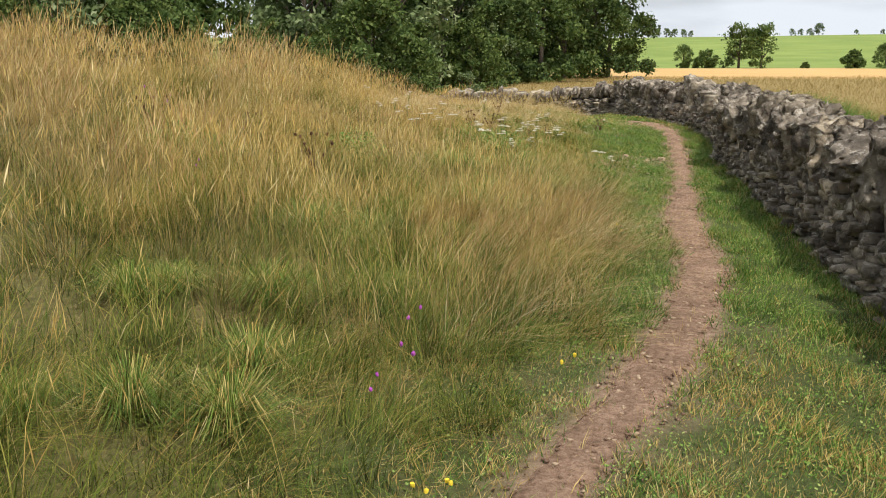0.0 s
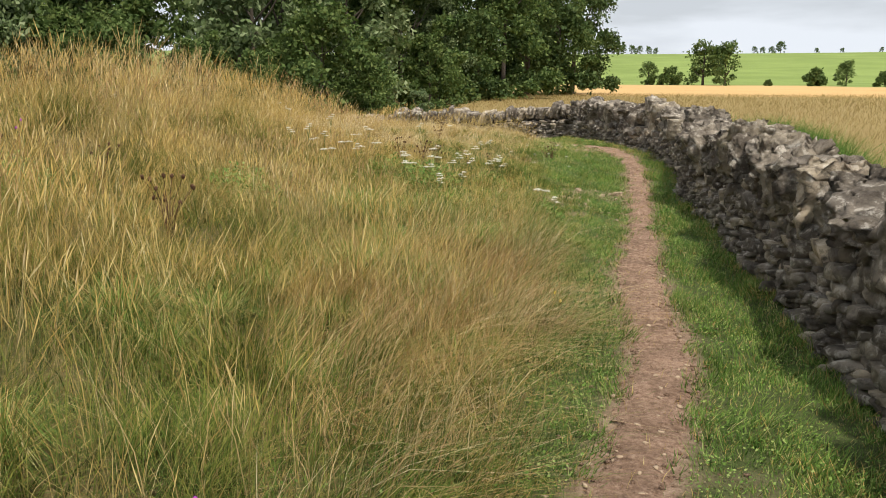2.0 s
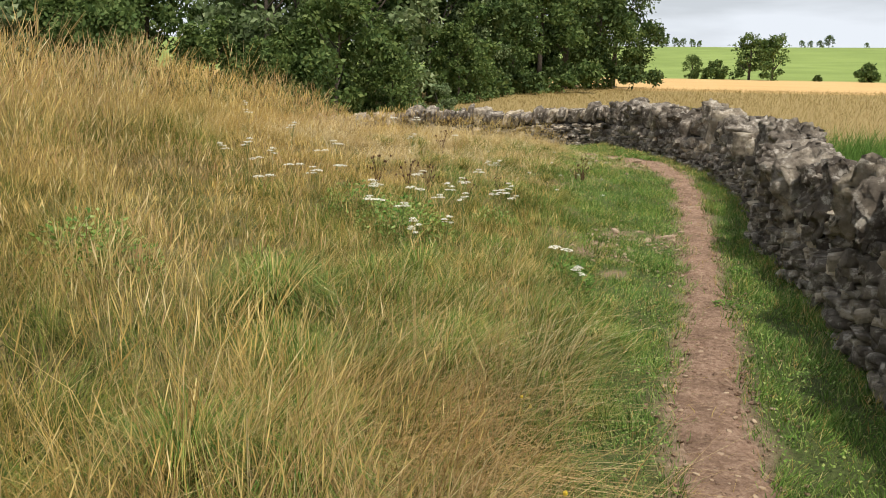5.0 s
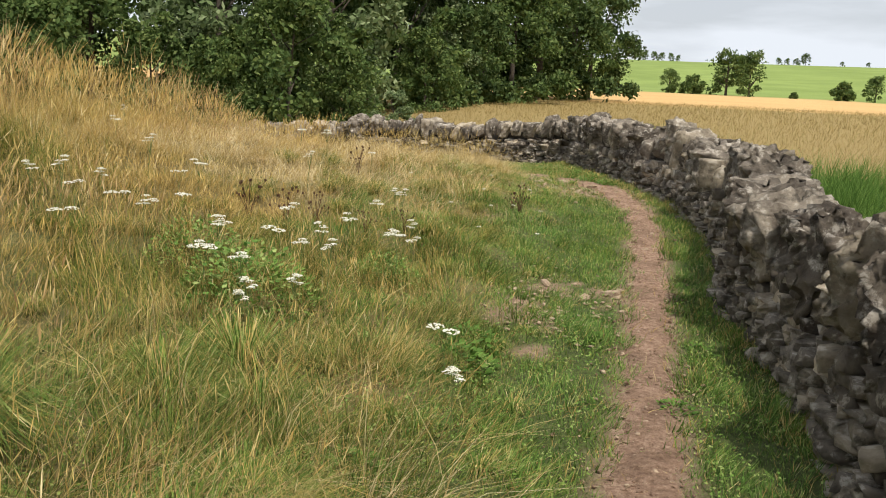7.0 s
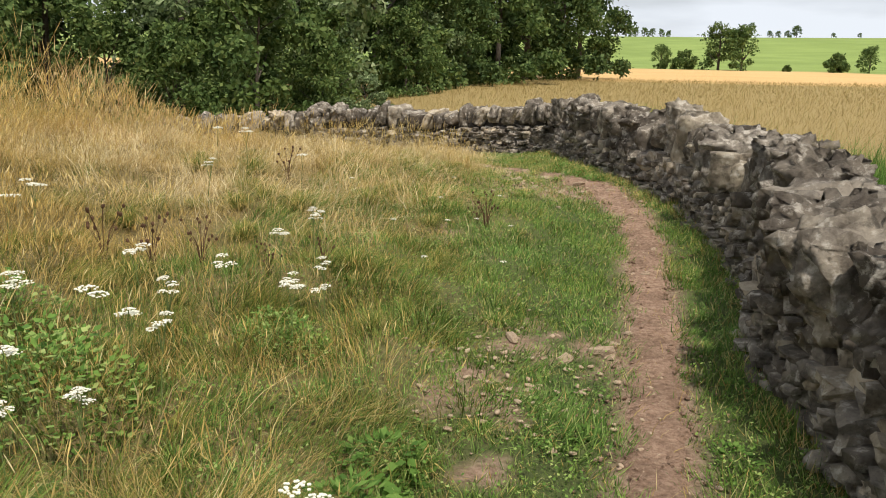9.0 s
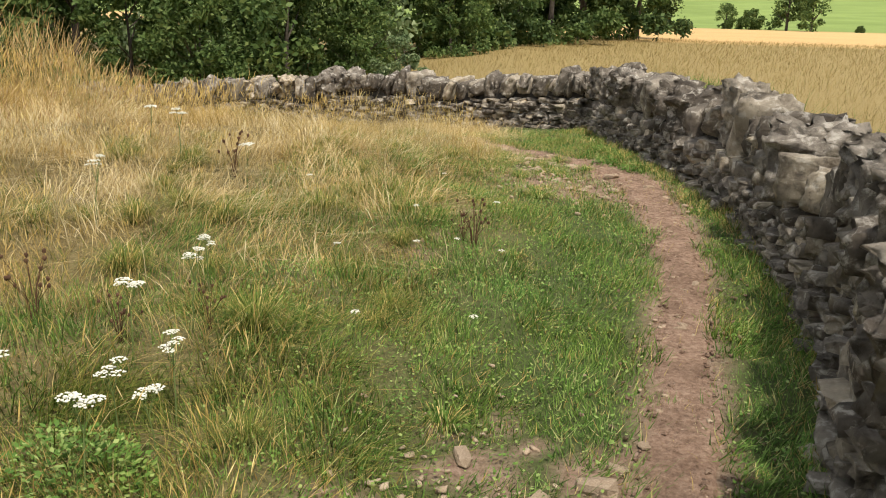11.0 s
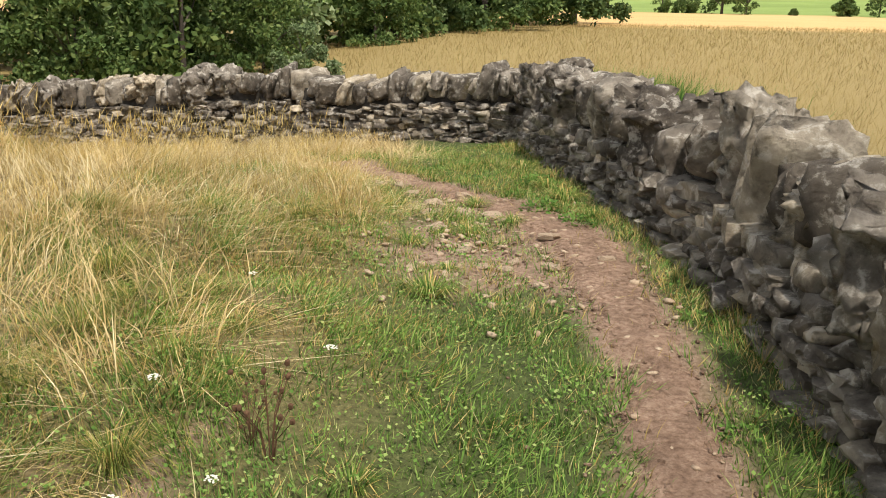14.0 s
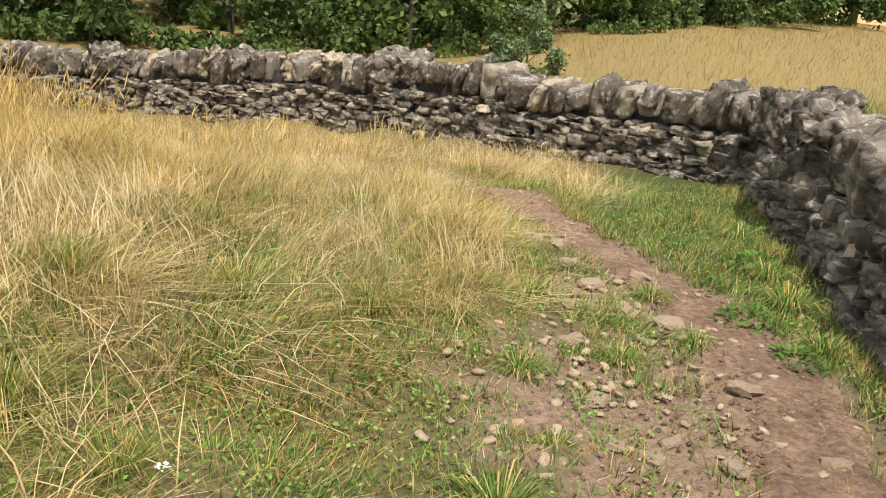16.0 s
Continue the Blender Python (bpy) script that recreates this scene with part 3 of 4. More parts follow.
def build_grass():
    # close-cropped verge on both sides of the path
    p = scatter(1100000, -1.5, 4.7, 1.5, 21.5)
    left = path_x(p[:, 1]) - p[:, 0]
    ok = (left < 2.9) & (p[:, 0] < east_x(p[:, 1]) + 0.05) & (p[:, 1] < np.interp(p[:, 0], NORTH_P[::-1, 0], NORTH_P[::-1, 1]) + 0.05)
    off = off_path(p[:, 0], p[:, 1])
    worn = np.where(p[:, 1] < 5.2, 0.74 + 0.26 * smooth(0.3, 0.7, off + 0.3 * lumps(p[:, 0], p[:, 1], 0.25, 8)), 1.0)
    p = keep(p, ok * smooth(-0.10, 0.08, off + 0.14 * (lumps(p[:, 0], p[:, 1], 0.16, 5) - 0.5)) * not_bare(p) * worn * (0.4 + 0.6 * lumps(p[:, 0], p[:, 1], 0.3, 1)))
    p = np.concatenate([p[: len(p) * 3 // 5], tufted(p[len(p) * 3 // 5:], 0.045, 0.7)])
    p = p[off_path(p[:, 0], p[:, 1]) > -0.07]
    near_wall = smooth(0.30, 0.0, np.abs(east_x(p[:, 1]) - p[:, 0]))
    h = GR.uniform(0.035, 0.085, len(p)) * (0.5 + 1.0 * lumps(p[:, 0], p[:, 1], 0.3, 6)) * (1 + 0.5 * near_wall)
    dead = GR.random(len(p)) < 0.15 + 0.5 * smooth(5.5, 4.2, p[:, 1]) + 0.35 * smooth(15, 17, p[:, 1]) + 0.3 * near_wall
    w = GR.uniform(0.005, 0.011, len(p))
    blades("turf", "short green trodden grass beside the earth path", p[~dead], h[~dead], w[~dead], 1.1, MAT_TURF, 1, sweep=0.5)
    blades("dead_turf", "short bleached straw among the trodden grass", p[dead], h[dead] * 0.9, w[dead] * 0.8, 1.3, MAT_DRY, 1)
    # clover and other small leaves in the turf, in patches
    p = scatter(200000, -0.5, 4.7, 1.5, 21.5)
    left = path_x(p[:, 1]) - p[:, 0]
    off = off_path(p[:, 0], p[:, 1])
    p = keep(p, (left < 2.2) * (p[:, 0] < east_x(p[:, 1]) - 0.02) * (p[:, 1] < np.interp(p[:, 0], NORTH_P[::-1, 0], NORTH_P[::-1, 1]) - 0.1) * (off > 0.02) * not_bare(p) * (0.25 + 0.5 * smooth(0.42, 0.62, lumps(p[:, 0], p[:, 1], 0.23, 12))))
    p = tufted(p, 0.06, 0.3)
    p = p[(off_path(p[:, 0], p[:, 1]) > 0.0) & (p[:, 0] < east_x(p[:, 1]))]
    leaflets("clover", "small round clover leaves in the trodden turf", p, GR.uniform(0.007, 0.020, len(p)), MAT_CLOVER)
    # leafy green under-grass of the meadow
    for box, n, wide, segs in (((-3.4, 4.0, 1.0, 20.0), 360000, 0.0042, 2), ((-14, 3, 4, 25), 200000, 0.009, 1)):
        p = scatter(int(n * 1.25), *box)
        left = path_x(p[:, 1]) - p[:, 0]
        greenness = 0.45 + 0.55 * smooth(0.3, 0.6, lumps(p[:, 0], p[:, 1], 1.4, 3)) - 0.8 * smooth(12.5, 16, p[:, 1]) + 0.3 * smooth(2.5, 1.0, left)
        p = tufted(keep(p, meadow_zone(p, 0.55) * np.clip(greenness, 0, 1) * (0.2 + 0.8 * smooth(0.32, 0.55, lumps(p[:, 0], p[:, 1], 0.28, 7))) * not_bare(p)), 0.06, 0.72)
        p = p[off_path(p[:, 0], p[:, 1]) > 0.15]
        p = outer(p, segs)
        h = tallness(p) * GR.uniform(0.3, 0.85, len(p))
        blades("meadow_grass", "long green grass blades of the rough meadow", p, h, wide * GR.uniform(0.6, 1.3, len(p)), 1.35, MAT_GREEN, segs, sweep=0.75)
    # dry leaves and stalks
    for box, n, wide, segs in (((-3.4, 4.0, 1.0, 22.0), 230000, 0.003, 2), ((-16, 3, 4, 25.5), 230000, 0.007, 1)):
        p = scatter(n, *box)
        p = keep(p, meadow_zone(p) * (0.02 + (0.12 + 0.43 * smooth(3.5, 7, p[:, 1])) * smooth(0.35, 0.75, lumps(p[:, 0], p[:, 1], 1.1, 5)) + 0.12 * smooth(4, 7, p[:, 1]) + 0.5 * smooth(12, 15, p[:, 1])) * not_bare(p))
        p = outer(tufted(p, 0.08, 0.65), segs)
        h = tallness(p) * GR.uniform(0.4, 1.0, len(p))
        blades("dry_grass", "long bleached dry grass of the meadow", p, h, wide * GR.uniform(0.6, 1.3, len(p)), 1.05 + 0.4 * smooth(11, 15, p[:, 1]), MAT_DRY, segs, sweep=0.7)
    # matted patches: bleached towards the corner, rusty beside the start of the path
    p = scatter(150000, -4.5, 3.6, 13.2, 23.5)
    p = tufted(keep(p, meadow_zone(p, 0.9) * (0.3 + 0.7 * smooth(0.3, 0.6, lumps(p[:, 0], p[:, 1], 0.7, 4))) * smooth(13.2, 16, p[:, 1]) * not_bare(p)), 0.09, 0.4)
    blades("matted_grass", "bleached matted grass lying flat on the bank", p, GR.uniform(0.12, 0.30, len(p)), GR.uniform(0.003, 0.006, len(p)), 1.7, MAT_BLEACHED, 2, sweep=0.8)
    p = np.array([0.75, 7.0]) + GR.normal(size=(8000, 2)) * [0.42, 1.1]
    p[:, 0] += 0.22 * (p[:, 1] - 7.0)
    p = keep(p, meadow_zone(p, 0.7))
    blades("flattened_grass", "rusty dry grass flattened over green at the path side", p, GR.uniform(0.3, 0.65, len(p)), GR.uniform(0.002, 0.0045, len(p)), 1.6, MAT_RUST, 2, sweep=0.9)
    for cx, cy, rx, ry, n in ((0.5, 5.5, 0.3, 0.4, 1000), (0.9, 6.4, 0.25, 0.5, 900), (1.5, 9.0, 0.3, 0.4, 800), (0.7, 9.0, 0.4, 0.4, 600)):
        p = np.array([cx, cy]) + GR.normal(size=(n, 2)) * [rx, ry]
        p = tufted(keep(p, meadow_zone(p, 0.75)), 0.07, 0.8)
        for share, mat in ((slice(0, None, 3), MAT_BLEACHED), (slice(1, None, 3), MAT_TUSSOCK), (slice(2, None, 3), MAT_GREEN)):
            q = p[share]
            blades("lodged_grass", "long grass lodged over towards the path", q, GR.uniform(0.25, 0.6, len(q)), GR.uniform(0.002, 0.0042, len(q)), 0.9, mat, 2, blow=(1.1, -0.35))
    # bent straws lying across the rest
    p = keep(q := scatter(9000, -3.2, 3.6, 1, 20), meadow_zone(q, 0.7) * (0.35 + 0.65 * smooth(4, 7, q[:, 1])))
    blades("fallen_straw", "long fallen straws lying over the meadow grass", p, GR.uniform(0.4, 0.9, len(p)) * (1 - 0.7 * smooth(9, 13, p[:, 1])), GR.uniform(0.0016, 0.0036, len(p)), 1.3, MAT_DRY, 2, sweep=0.7)
    # seeding stems, standing above the rest
    for box, n, wide in (((-3.4, 3.6, 1.0, 22.0), 60000, 0.0015), ((-16, 3, 4, 25), 70000, 0.0032)):
        p = scatter(n, *box)
        p = keep(p, meadow_zone(p, 1.0) * (0.3 + 0.7 * smooth(3, 7.5, p[:, 1])) * (0.15 + 0.85 * smooth(0.3, 0.7, lumps(p[:, 0], p[:, 1], 0.9, 8))))
        p = outer(p, 1 if wide > 0.002 else 2)
        h = tallness(p) * GR.uniform(0.95, 1.35, len(p))
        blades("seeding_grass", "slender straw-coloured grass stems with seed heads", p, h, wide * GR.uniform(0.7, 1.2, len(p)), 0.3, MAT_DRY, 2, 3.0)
    p = scatter(60000, -18, 0.5, 5, 22)
    p = keep(p, meadow_zone(p, 2.5) * smooth(0.45, 0.7, lumps(p[:, 0], p[:, 1], 1.5, 6)))
    h = tallness(p) * GR.uniform(0.9, 1.45, len(p))
    blades("rusty_grass", "rust-brown seeding grass and dead stalks on the bank", p, h, 0.0035 * GR.uniform(0.7, 1.2, len(p)), 0.3, MAT_RUST, 2, 2.5)
    # field beyond the walls
    p = scatter(330000, -6, 45, 0, 75)
    d = np.hypot(p[:, 0] - 4, p[:, 1] - 14)
    p = keep(p, beyond(p[:, 0] - 0.35, p[:, 1] - 0.35) * np.clip(9 / (d + 4), 0, 1))
    d = np.hypot(p[:, 0] - 4, p[:, 1] - 14)
    h = GR.uniform(0.15, 0.34, len(p)) * (0.8 + 0.4 * lumps(p[:, 0], p[:, 1], 2.0, 2))
    blades("field_grass", "thin straw-yellow grass of the field beyond the wall", p, h, 0.003 + 0.0004 * d, 0.8, MAT_FIELD, 1)
    # fresh weeds at the field side of the wall
    p = scatter(110000, 3.5, 9, 2, 24)
    e = p[:, 0] - east_x(p[:, 1]) - 0.55
    p = keep(p, (e > 0) * smooth(1.6, 0.2, e) * smooth(0.4, 0.7, lumps(p[:, 0], p[:, 1], 1.6, 1)))
    for cx, cy, r, n in ((5.7, 12.7, 0.5, 3500), (6.3, 14.6, 0.5, 2500), (5.3, 10.8, 0.45, 2500), (5.6, 14.1, 0.4, 2000), (6.2, 15.5, 0.45, 2000), (5.7, 22.2, 0.5, 2000)):
        p = np.concatenate([p, np.array([cx, cy]) + GR.normal(size=(n, 2)) * r * 0.6])
    p = p[p[:, 0] > east_x(p[:, 1]) + 0.6]
    blades("wall_weeds", "fresh green weeds along the far side of the wall", p, GR.uniform(0.3, 0.85, len(p)), GR.uniform(0.006, 0.018, len(p)), 0.7, MAT_LEAF_FRESH, 2)


# ---- trees and shrubs ----
def part(name, me, parent, label=""):
    o = new(name, me)
    o.parent = parent
    return tagged(o, label)


def tube(points, radii, sides=7):
    v, f = [], []
    for k, (p, r) in enumerate(zip(points, radii)):
        for j in range(sides):
            a = 2 * math.pi * j / sides
            v.append((p[0] + r * math.cos(a), p[1] + r * math.sin(a), p[2]))
    for k in range(len(points) - 1):
        for j in range(sides):
            a, b = k * sides + j, k * sides + (j + 1) % sides
            f.append((a, b, b + sides, a + sides))
    return v, f


def limbs_mesh(rng, tall, thick, spread, count):
    v, f = [], []

    def add(pts, rad):
        a, b = tube(pts, rad)
        base = len(v)
        v.extend(a)
        f.extend([tuple(i + base for i in q) for q in b])
    add([(0, 0, -0.2), (rng.uniform(-.1, .1), 0, tall * 0.3), (rng.uniform(-.3, .3), rng.uniform(-.3, .3), tall * 0.85)], [thick, thick * 0.75, thick * 0.2])
    for k in range(count):
        a, z = rng.uniform(0, 6.28), tall * rng.uniform(0.15, 0.6)
        r = spread * rng.uniform(0.5, 0.9)
        add([(0, 0, z), (r * 0.5 * math.cos(a), r * 0.5 * math.sin(a), z + tall * 0.12), (r * math.cos(a), r * math.sin(a), z + tall * 0.28)], [thick * 0.45, thick * 0.28, thick * 0.06])
    return mesh_from("trunk", v, f, MAT_BARK, True)


def crown_mesh(seed, tall, spread, low, lobes, leaves, size, mat):
    """Leaves in uneven lobes; each leaf a folded rhombus."""
    g = np.random.default_rng(seed)
    c = []
    for k in range(lobes):
        u = g.uniform(0, 1)
        a = g.uniform(0, 2 * np.pi)
        rr = spread * np.sqrt(g.uniform(0.05, 1)) * (1 - 0.75 * u ** 2)
        c.append((rr * np.cos(a), rr * np.sin(a), low + (tall - low) * u, spread * g.uniform(0.12, 0.32)))
    c = np.array(c)
    which = g.integers(0, lobes, leaves)
    d = g.normal(size=(leaves, 3))
    d /= np.linalg.norm(d, axis=1)[:, None]
    rad = c[which, 3] * g.uniform(0.25, 1.0, leaves) ** 0.4 * (1 + 0.28 * g.normal(size=leaves))
    pos = c[which, :3] + d * rad[:, None] * [1, 1, 0.8]
    pos[:, 2] = np.maximum(pos[:, 2], 0.05 + 0.2 * g.random(leaves))
    axis = d * 0.6 + g.normal(size=(leaves, 3)) * 0.6 + [0, 0, -0.25]
    axis /= np.linalg.norm(axis, axis=1)[:, None]
    side = np.cross(axis, g.normal(size=(leaves, 3)))
    side /= np.linalg.norm(side, axis=1)[:, None] + 1e-6
    L = size * g.uniform(0.6, 1.4, leaves)[:, None]
    co = np.stack([pos - axis * L / 2, pos + side * L * 0.28, pos + axis * L / 2, pos - side * L * 0.28], 1).reshape(-1, 3)
    b = np.arange(leaves)[:, None] * 4
    tri = np.concatenate([b + [0, 1, 2], b + [0, 2, 3]], 1).reshape(-1, 3)
    return triangles("crown", co, tri, mat)


def make_tree(name, seed, tall, spread, low, lobes, leaves, size, mat, thick, label, category, group):
    rng = random.Random(seed)
    root = tagged(new(name), label, category, group)
    part("trunk", limbs_mesh(rng, tall, thick, spread, 6), root)
    part("crown", crown_mesh(seed, tall, spread, low, lobes, leaves, size, mat), root)
    return root


def plant_at(proto, spots, rng, scale=(0.85, 1.2)):
    first = True
    for x, y, *k in spots:
        s = (k[0] if k else 1.0) * rng.uniform(*scale)
        m = pose(x, y, float(rise(x, y)) - 0.05, 0, 0, rng.uniform(0, 360))
        if first:
            proto.matrix_basis, first = m, False
            proto.scale = (s, s, s)
        else:
            o = copy_thing(proto, m)
            o.scale = (s, s, s)


def build_trees():
    rng = random.Random(11)
    wood = "wood behind the wall"
    dark = make_tree("tree", 1, 12.0, 4.2, 0.8, 48, 16000, 0.31, MAT_LEAF_DARK, 0.22, "dense dark green broadleaf tree at the wood's edge", "tree", wood)
    dark2 = make_tree("tree", 2, 11.0, 3.8, 0.3, 48, 15000, 0.28, MAT_LEAF_MID, 0.20, "bushy mid-green tree with foliage to the ground", "tree", wood)
    pale = make_tree("tree", 3, 7.5, 2.6, 0.5, 50, 9500, 0.22, MAT_LEAF_PALE, 0.12, "pale grey-green leafy tree before darker woods", "tree", wood)
    plant_at(dark, [(14.6, 78, .95), (9.5, 70), (5.0, 62), (2, 54), (-3, 49), (-8, 46), (-14, 43), (-20, 41), (-26, 38), (-33, 36), (-41, 33), (9, 82, 1.1), (1, 66, 1.15), (-8, 57, 1.15), (-18, 51, 1.15), (-29, 46, 1.15), (-44, 40, 1.15)], rng)
    plant_at(dark2, [(12.3, 72, .8), (6.6, 60, .75), (0, 50, .8), (-5.5, 43, .8), (-11, 39.5, .8), (-17, 37.5, .8), (-23, 35, .8), (-30, 32, .8), (-37, 29, .8)], rng)
    plant_at(pale, [(-2.5, 43.5, 1.05), (-6, 38.5), (2.2, 52, .9), (-15, 35), (-22.5, 31.5)], rng)
    bush = make_tree("shrub", 5, 4.2, 1.9, 0.05, 44, 8500, 0.17, MAT_LEAF_MID, 0.07, "dense leafy green shrub at the wood's edge", "shrub", "shrubs behind the wall")
    bush2 = make_tree("shrub", 6, 3.4, 1.7, 0.05, 40, 7500, 0.16, MAT_LEAF_MID, 0.06, "bright green shrub with broad fresh leaves", "shrub", "shrubs behind the wall")
    plant_at(bush, [(-3, 36), (-7, 34.2), (-11, 33), (-15, 31.5), (-19, 30.5), (-24, 28.5), (-29, 27), (-35, 25), (1.5, 47), (4.8, 57), (-1.6, 41), (-5, 38), (-13, 35)], rng)
    plant_at(bush2, [(-5, 33.8), (-1, 36.5, .8), (-9.5, 32.2), (-17, 29.6, .8), (-13, 31.0, .9), (-26, 26.5)], rng)
    low = make_tree("shrub", 8, 1.5, 0.9, 0.02, 18, 5000, 0.09, MAT_LEAF_PALE, 0.03, "low feathery green bush among pale grass", "shrub", "shrubs behind the wall")
    plant_at(low, [(0.8, 31.0, .9)], rng)
    # hedgerow and lone trees along the foot of the green hill
    far = make_tree("tree", 9, 10.6, 5.4, 1.0, 34, 3200, 0.6, MAT_LEAF_MID, 0.35, "lone round-crowned tree at the field's edge", "tree", "trees along the far field")
    spots = []
    for az, dist, k in ((18.5, 172, .72), (19.8, 172, .74), (15.2, 172, .42), (26.6, 178, .42)):
        spots.append((dist * math.sin(radians(az)), dist * math.cos(radians(az)), k))
    for az, dist, k in ((21.4, 590, .42), (21.9, 590, .38), (22.4, 590, .42), (22.9, 590, .66), (24.9, 600, .3), (26.3, 600, .3), (28.4, 600, .3), (15.6, 600, .42), (15.1, 600, .5), (14.6, 600, .55), (14.1, 600, .6), (13.6, 600, .6), (13.0, 600, .7)):
        spots.append((dist * math.sin(radians(az)), dist * math.cos(radians(az)), k))
    plant_at(far, spots, rng, (0.95, 1.05))
    hedge = make_tree("shrub", 10, 3.6, 3.0, 0.05, 20, 2500, 0.6, MAT_LEAF_MID, 0.12, "dark round hedge bush on the field boundary", "shrub", "bushes along the far field")
    spots = []
    for az, dist, k in ((16.5, 172, .8), (15.3, 172, .4), (22.3, 174, .3), (24.9, 176, .85), (28.6, 176, .7), (31, 176, .9)):
        spots.append((dist * math.sin(radians(az)), dist * math.cos(radians(az)), k))
    plant_at(hedge, spots, rng, (0.95, 1.05))

# ---- flowers, seed heads and loose stones ----
def umbel_plant(seed, tall, heads, size):
    """A stalk that forks into flat white flower heads made of small florets."""
    rng = random.Random(seed)
    root = tagged(new("white_flower"), "white flat-topped wildflower on a thin green stalk", "flower", "white flowers in the meadow")
    v, f = tube([(0, 0, -0.03), (0.01, 0, tall * 0.5), (0.02, 0.01, tall * 0.72)], [0.003, 0.0026, 0.002], 5)
    tops = []
    for k in range(heads):
        a, r = 6.28 * k / heads + rng.uniform(-0.4, 0.4), size * rng.uniform(0.7, 1.5) * (0 if heads == 1 else 1)
        tip = (0.02 + r * math.cos(a), 0.01 + r * math.sin(a), tall * rng.uniform(0.9, 1.05))
        b, c = tube([(0.02, 0.01, tall * 0.70), tip], [0.0018, 0.0012], 4)
        f += [tuple(i + len(v) for i in q) for q in c]
        v += b
        tops.append(tip)
    part("stalk", mesh_from("stalk", v, f, MAT_STEM), root)
    for tip in tops:
        bm = bmesh.new()
        for k in range(26):
            r, a = size * math.sqrt(rng.random()), rng.uniform(0, 6.28)
            bmesh.ops.create_icosphere(bm, subdivisions=1, radius=size * rng.uniform(0.12, 0.2), matrix=Matrix.Translation((tip[0] + r * math.cos(a), tip[1] + r * math.sin(a), tip[2] + 0.008 - 0.25 * r * r / size)) @ Matrix.Diagonal((1, 1, 0.55, 1)))
        me = bpy.data.meshes.new("flower_head")
        bm.to_mesh(me)
        bm.free()
        me.materials.append(MAT_WHITE)
        part("flower_head", me, root)
    return root


def knob_plant(name, seed, tall, knobs, size, mat, label, group, spread=0.06):
    """A stiff branching stalk with small round heads: knapweed, dock or dead seed heads."""
    rng = random.Random(seed)
    root = tagged(new(name), label, "flower", group)
    heads = []
    for k in range(knobs):
        a, r = rng.uniform(0, 6.28), spread * rng.uniform(0.1, 1.0)
        tip = (r * math.cos(a), r * math.sin(a), tall * rng.uniform(0.6, 1.0))
        b, c = tube([(0, 0, -0.03), (tip[0] * 0.3, tip[1] * 0.3, tip[2] * 0.6), tip], [0.0025, 0.002, 0.0012], 4)
        part("stalk", mesh_from("stalk", b, c, MAT_SEED if mat is MAT_SEED else MAT_STEM), root)
        heads.append(tip)
    for tip in heads:
        bm = bmesh.new()
        bmesh.ops.create_icosphere(bm, subdivisions=1, radius=size, matrix=Matrix.Translation(tip) @ Matrix.Diagonal((1, 1, 1.3, 1)))
        for q in bm.verts:
            q.co += noise.noise_vector(q.co * 90) * size * 0.4
        me = bpy.data.meshes.new("flower_head")
        bm.to_mesh(me)
        bm.free()
        me.materials.append(mat)
        part("flower_head", me, root)
    return root


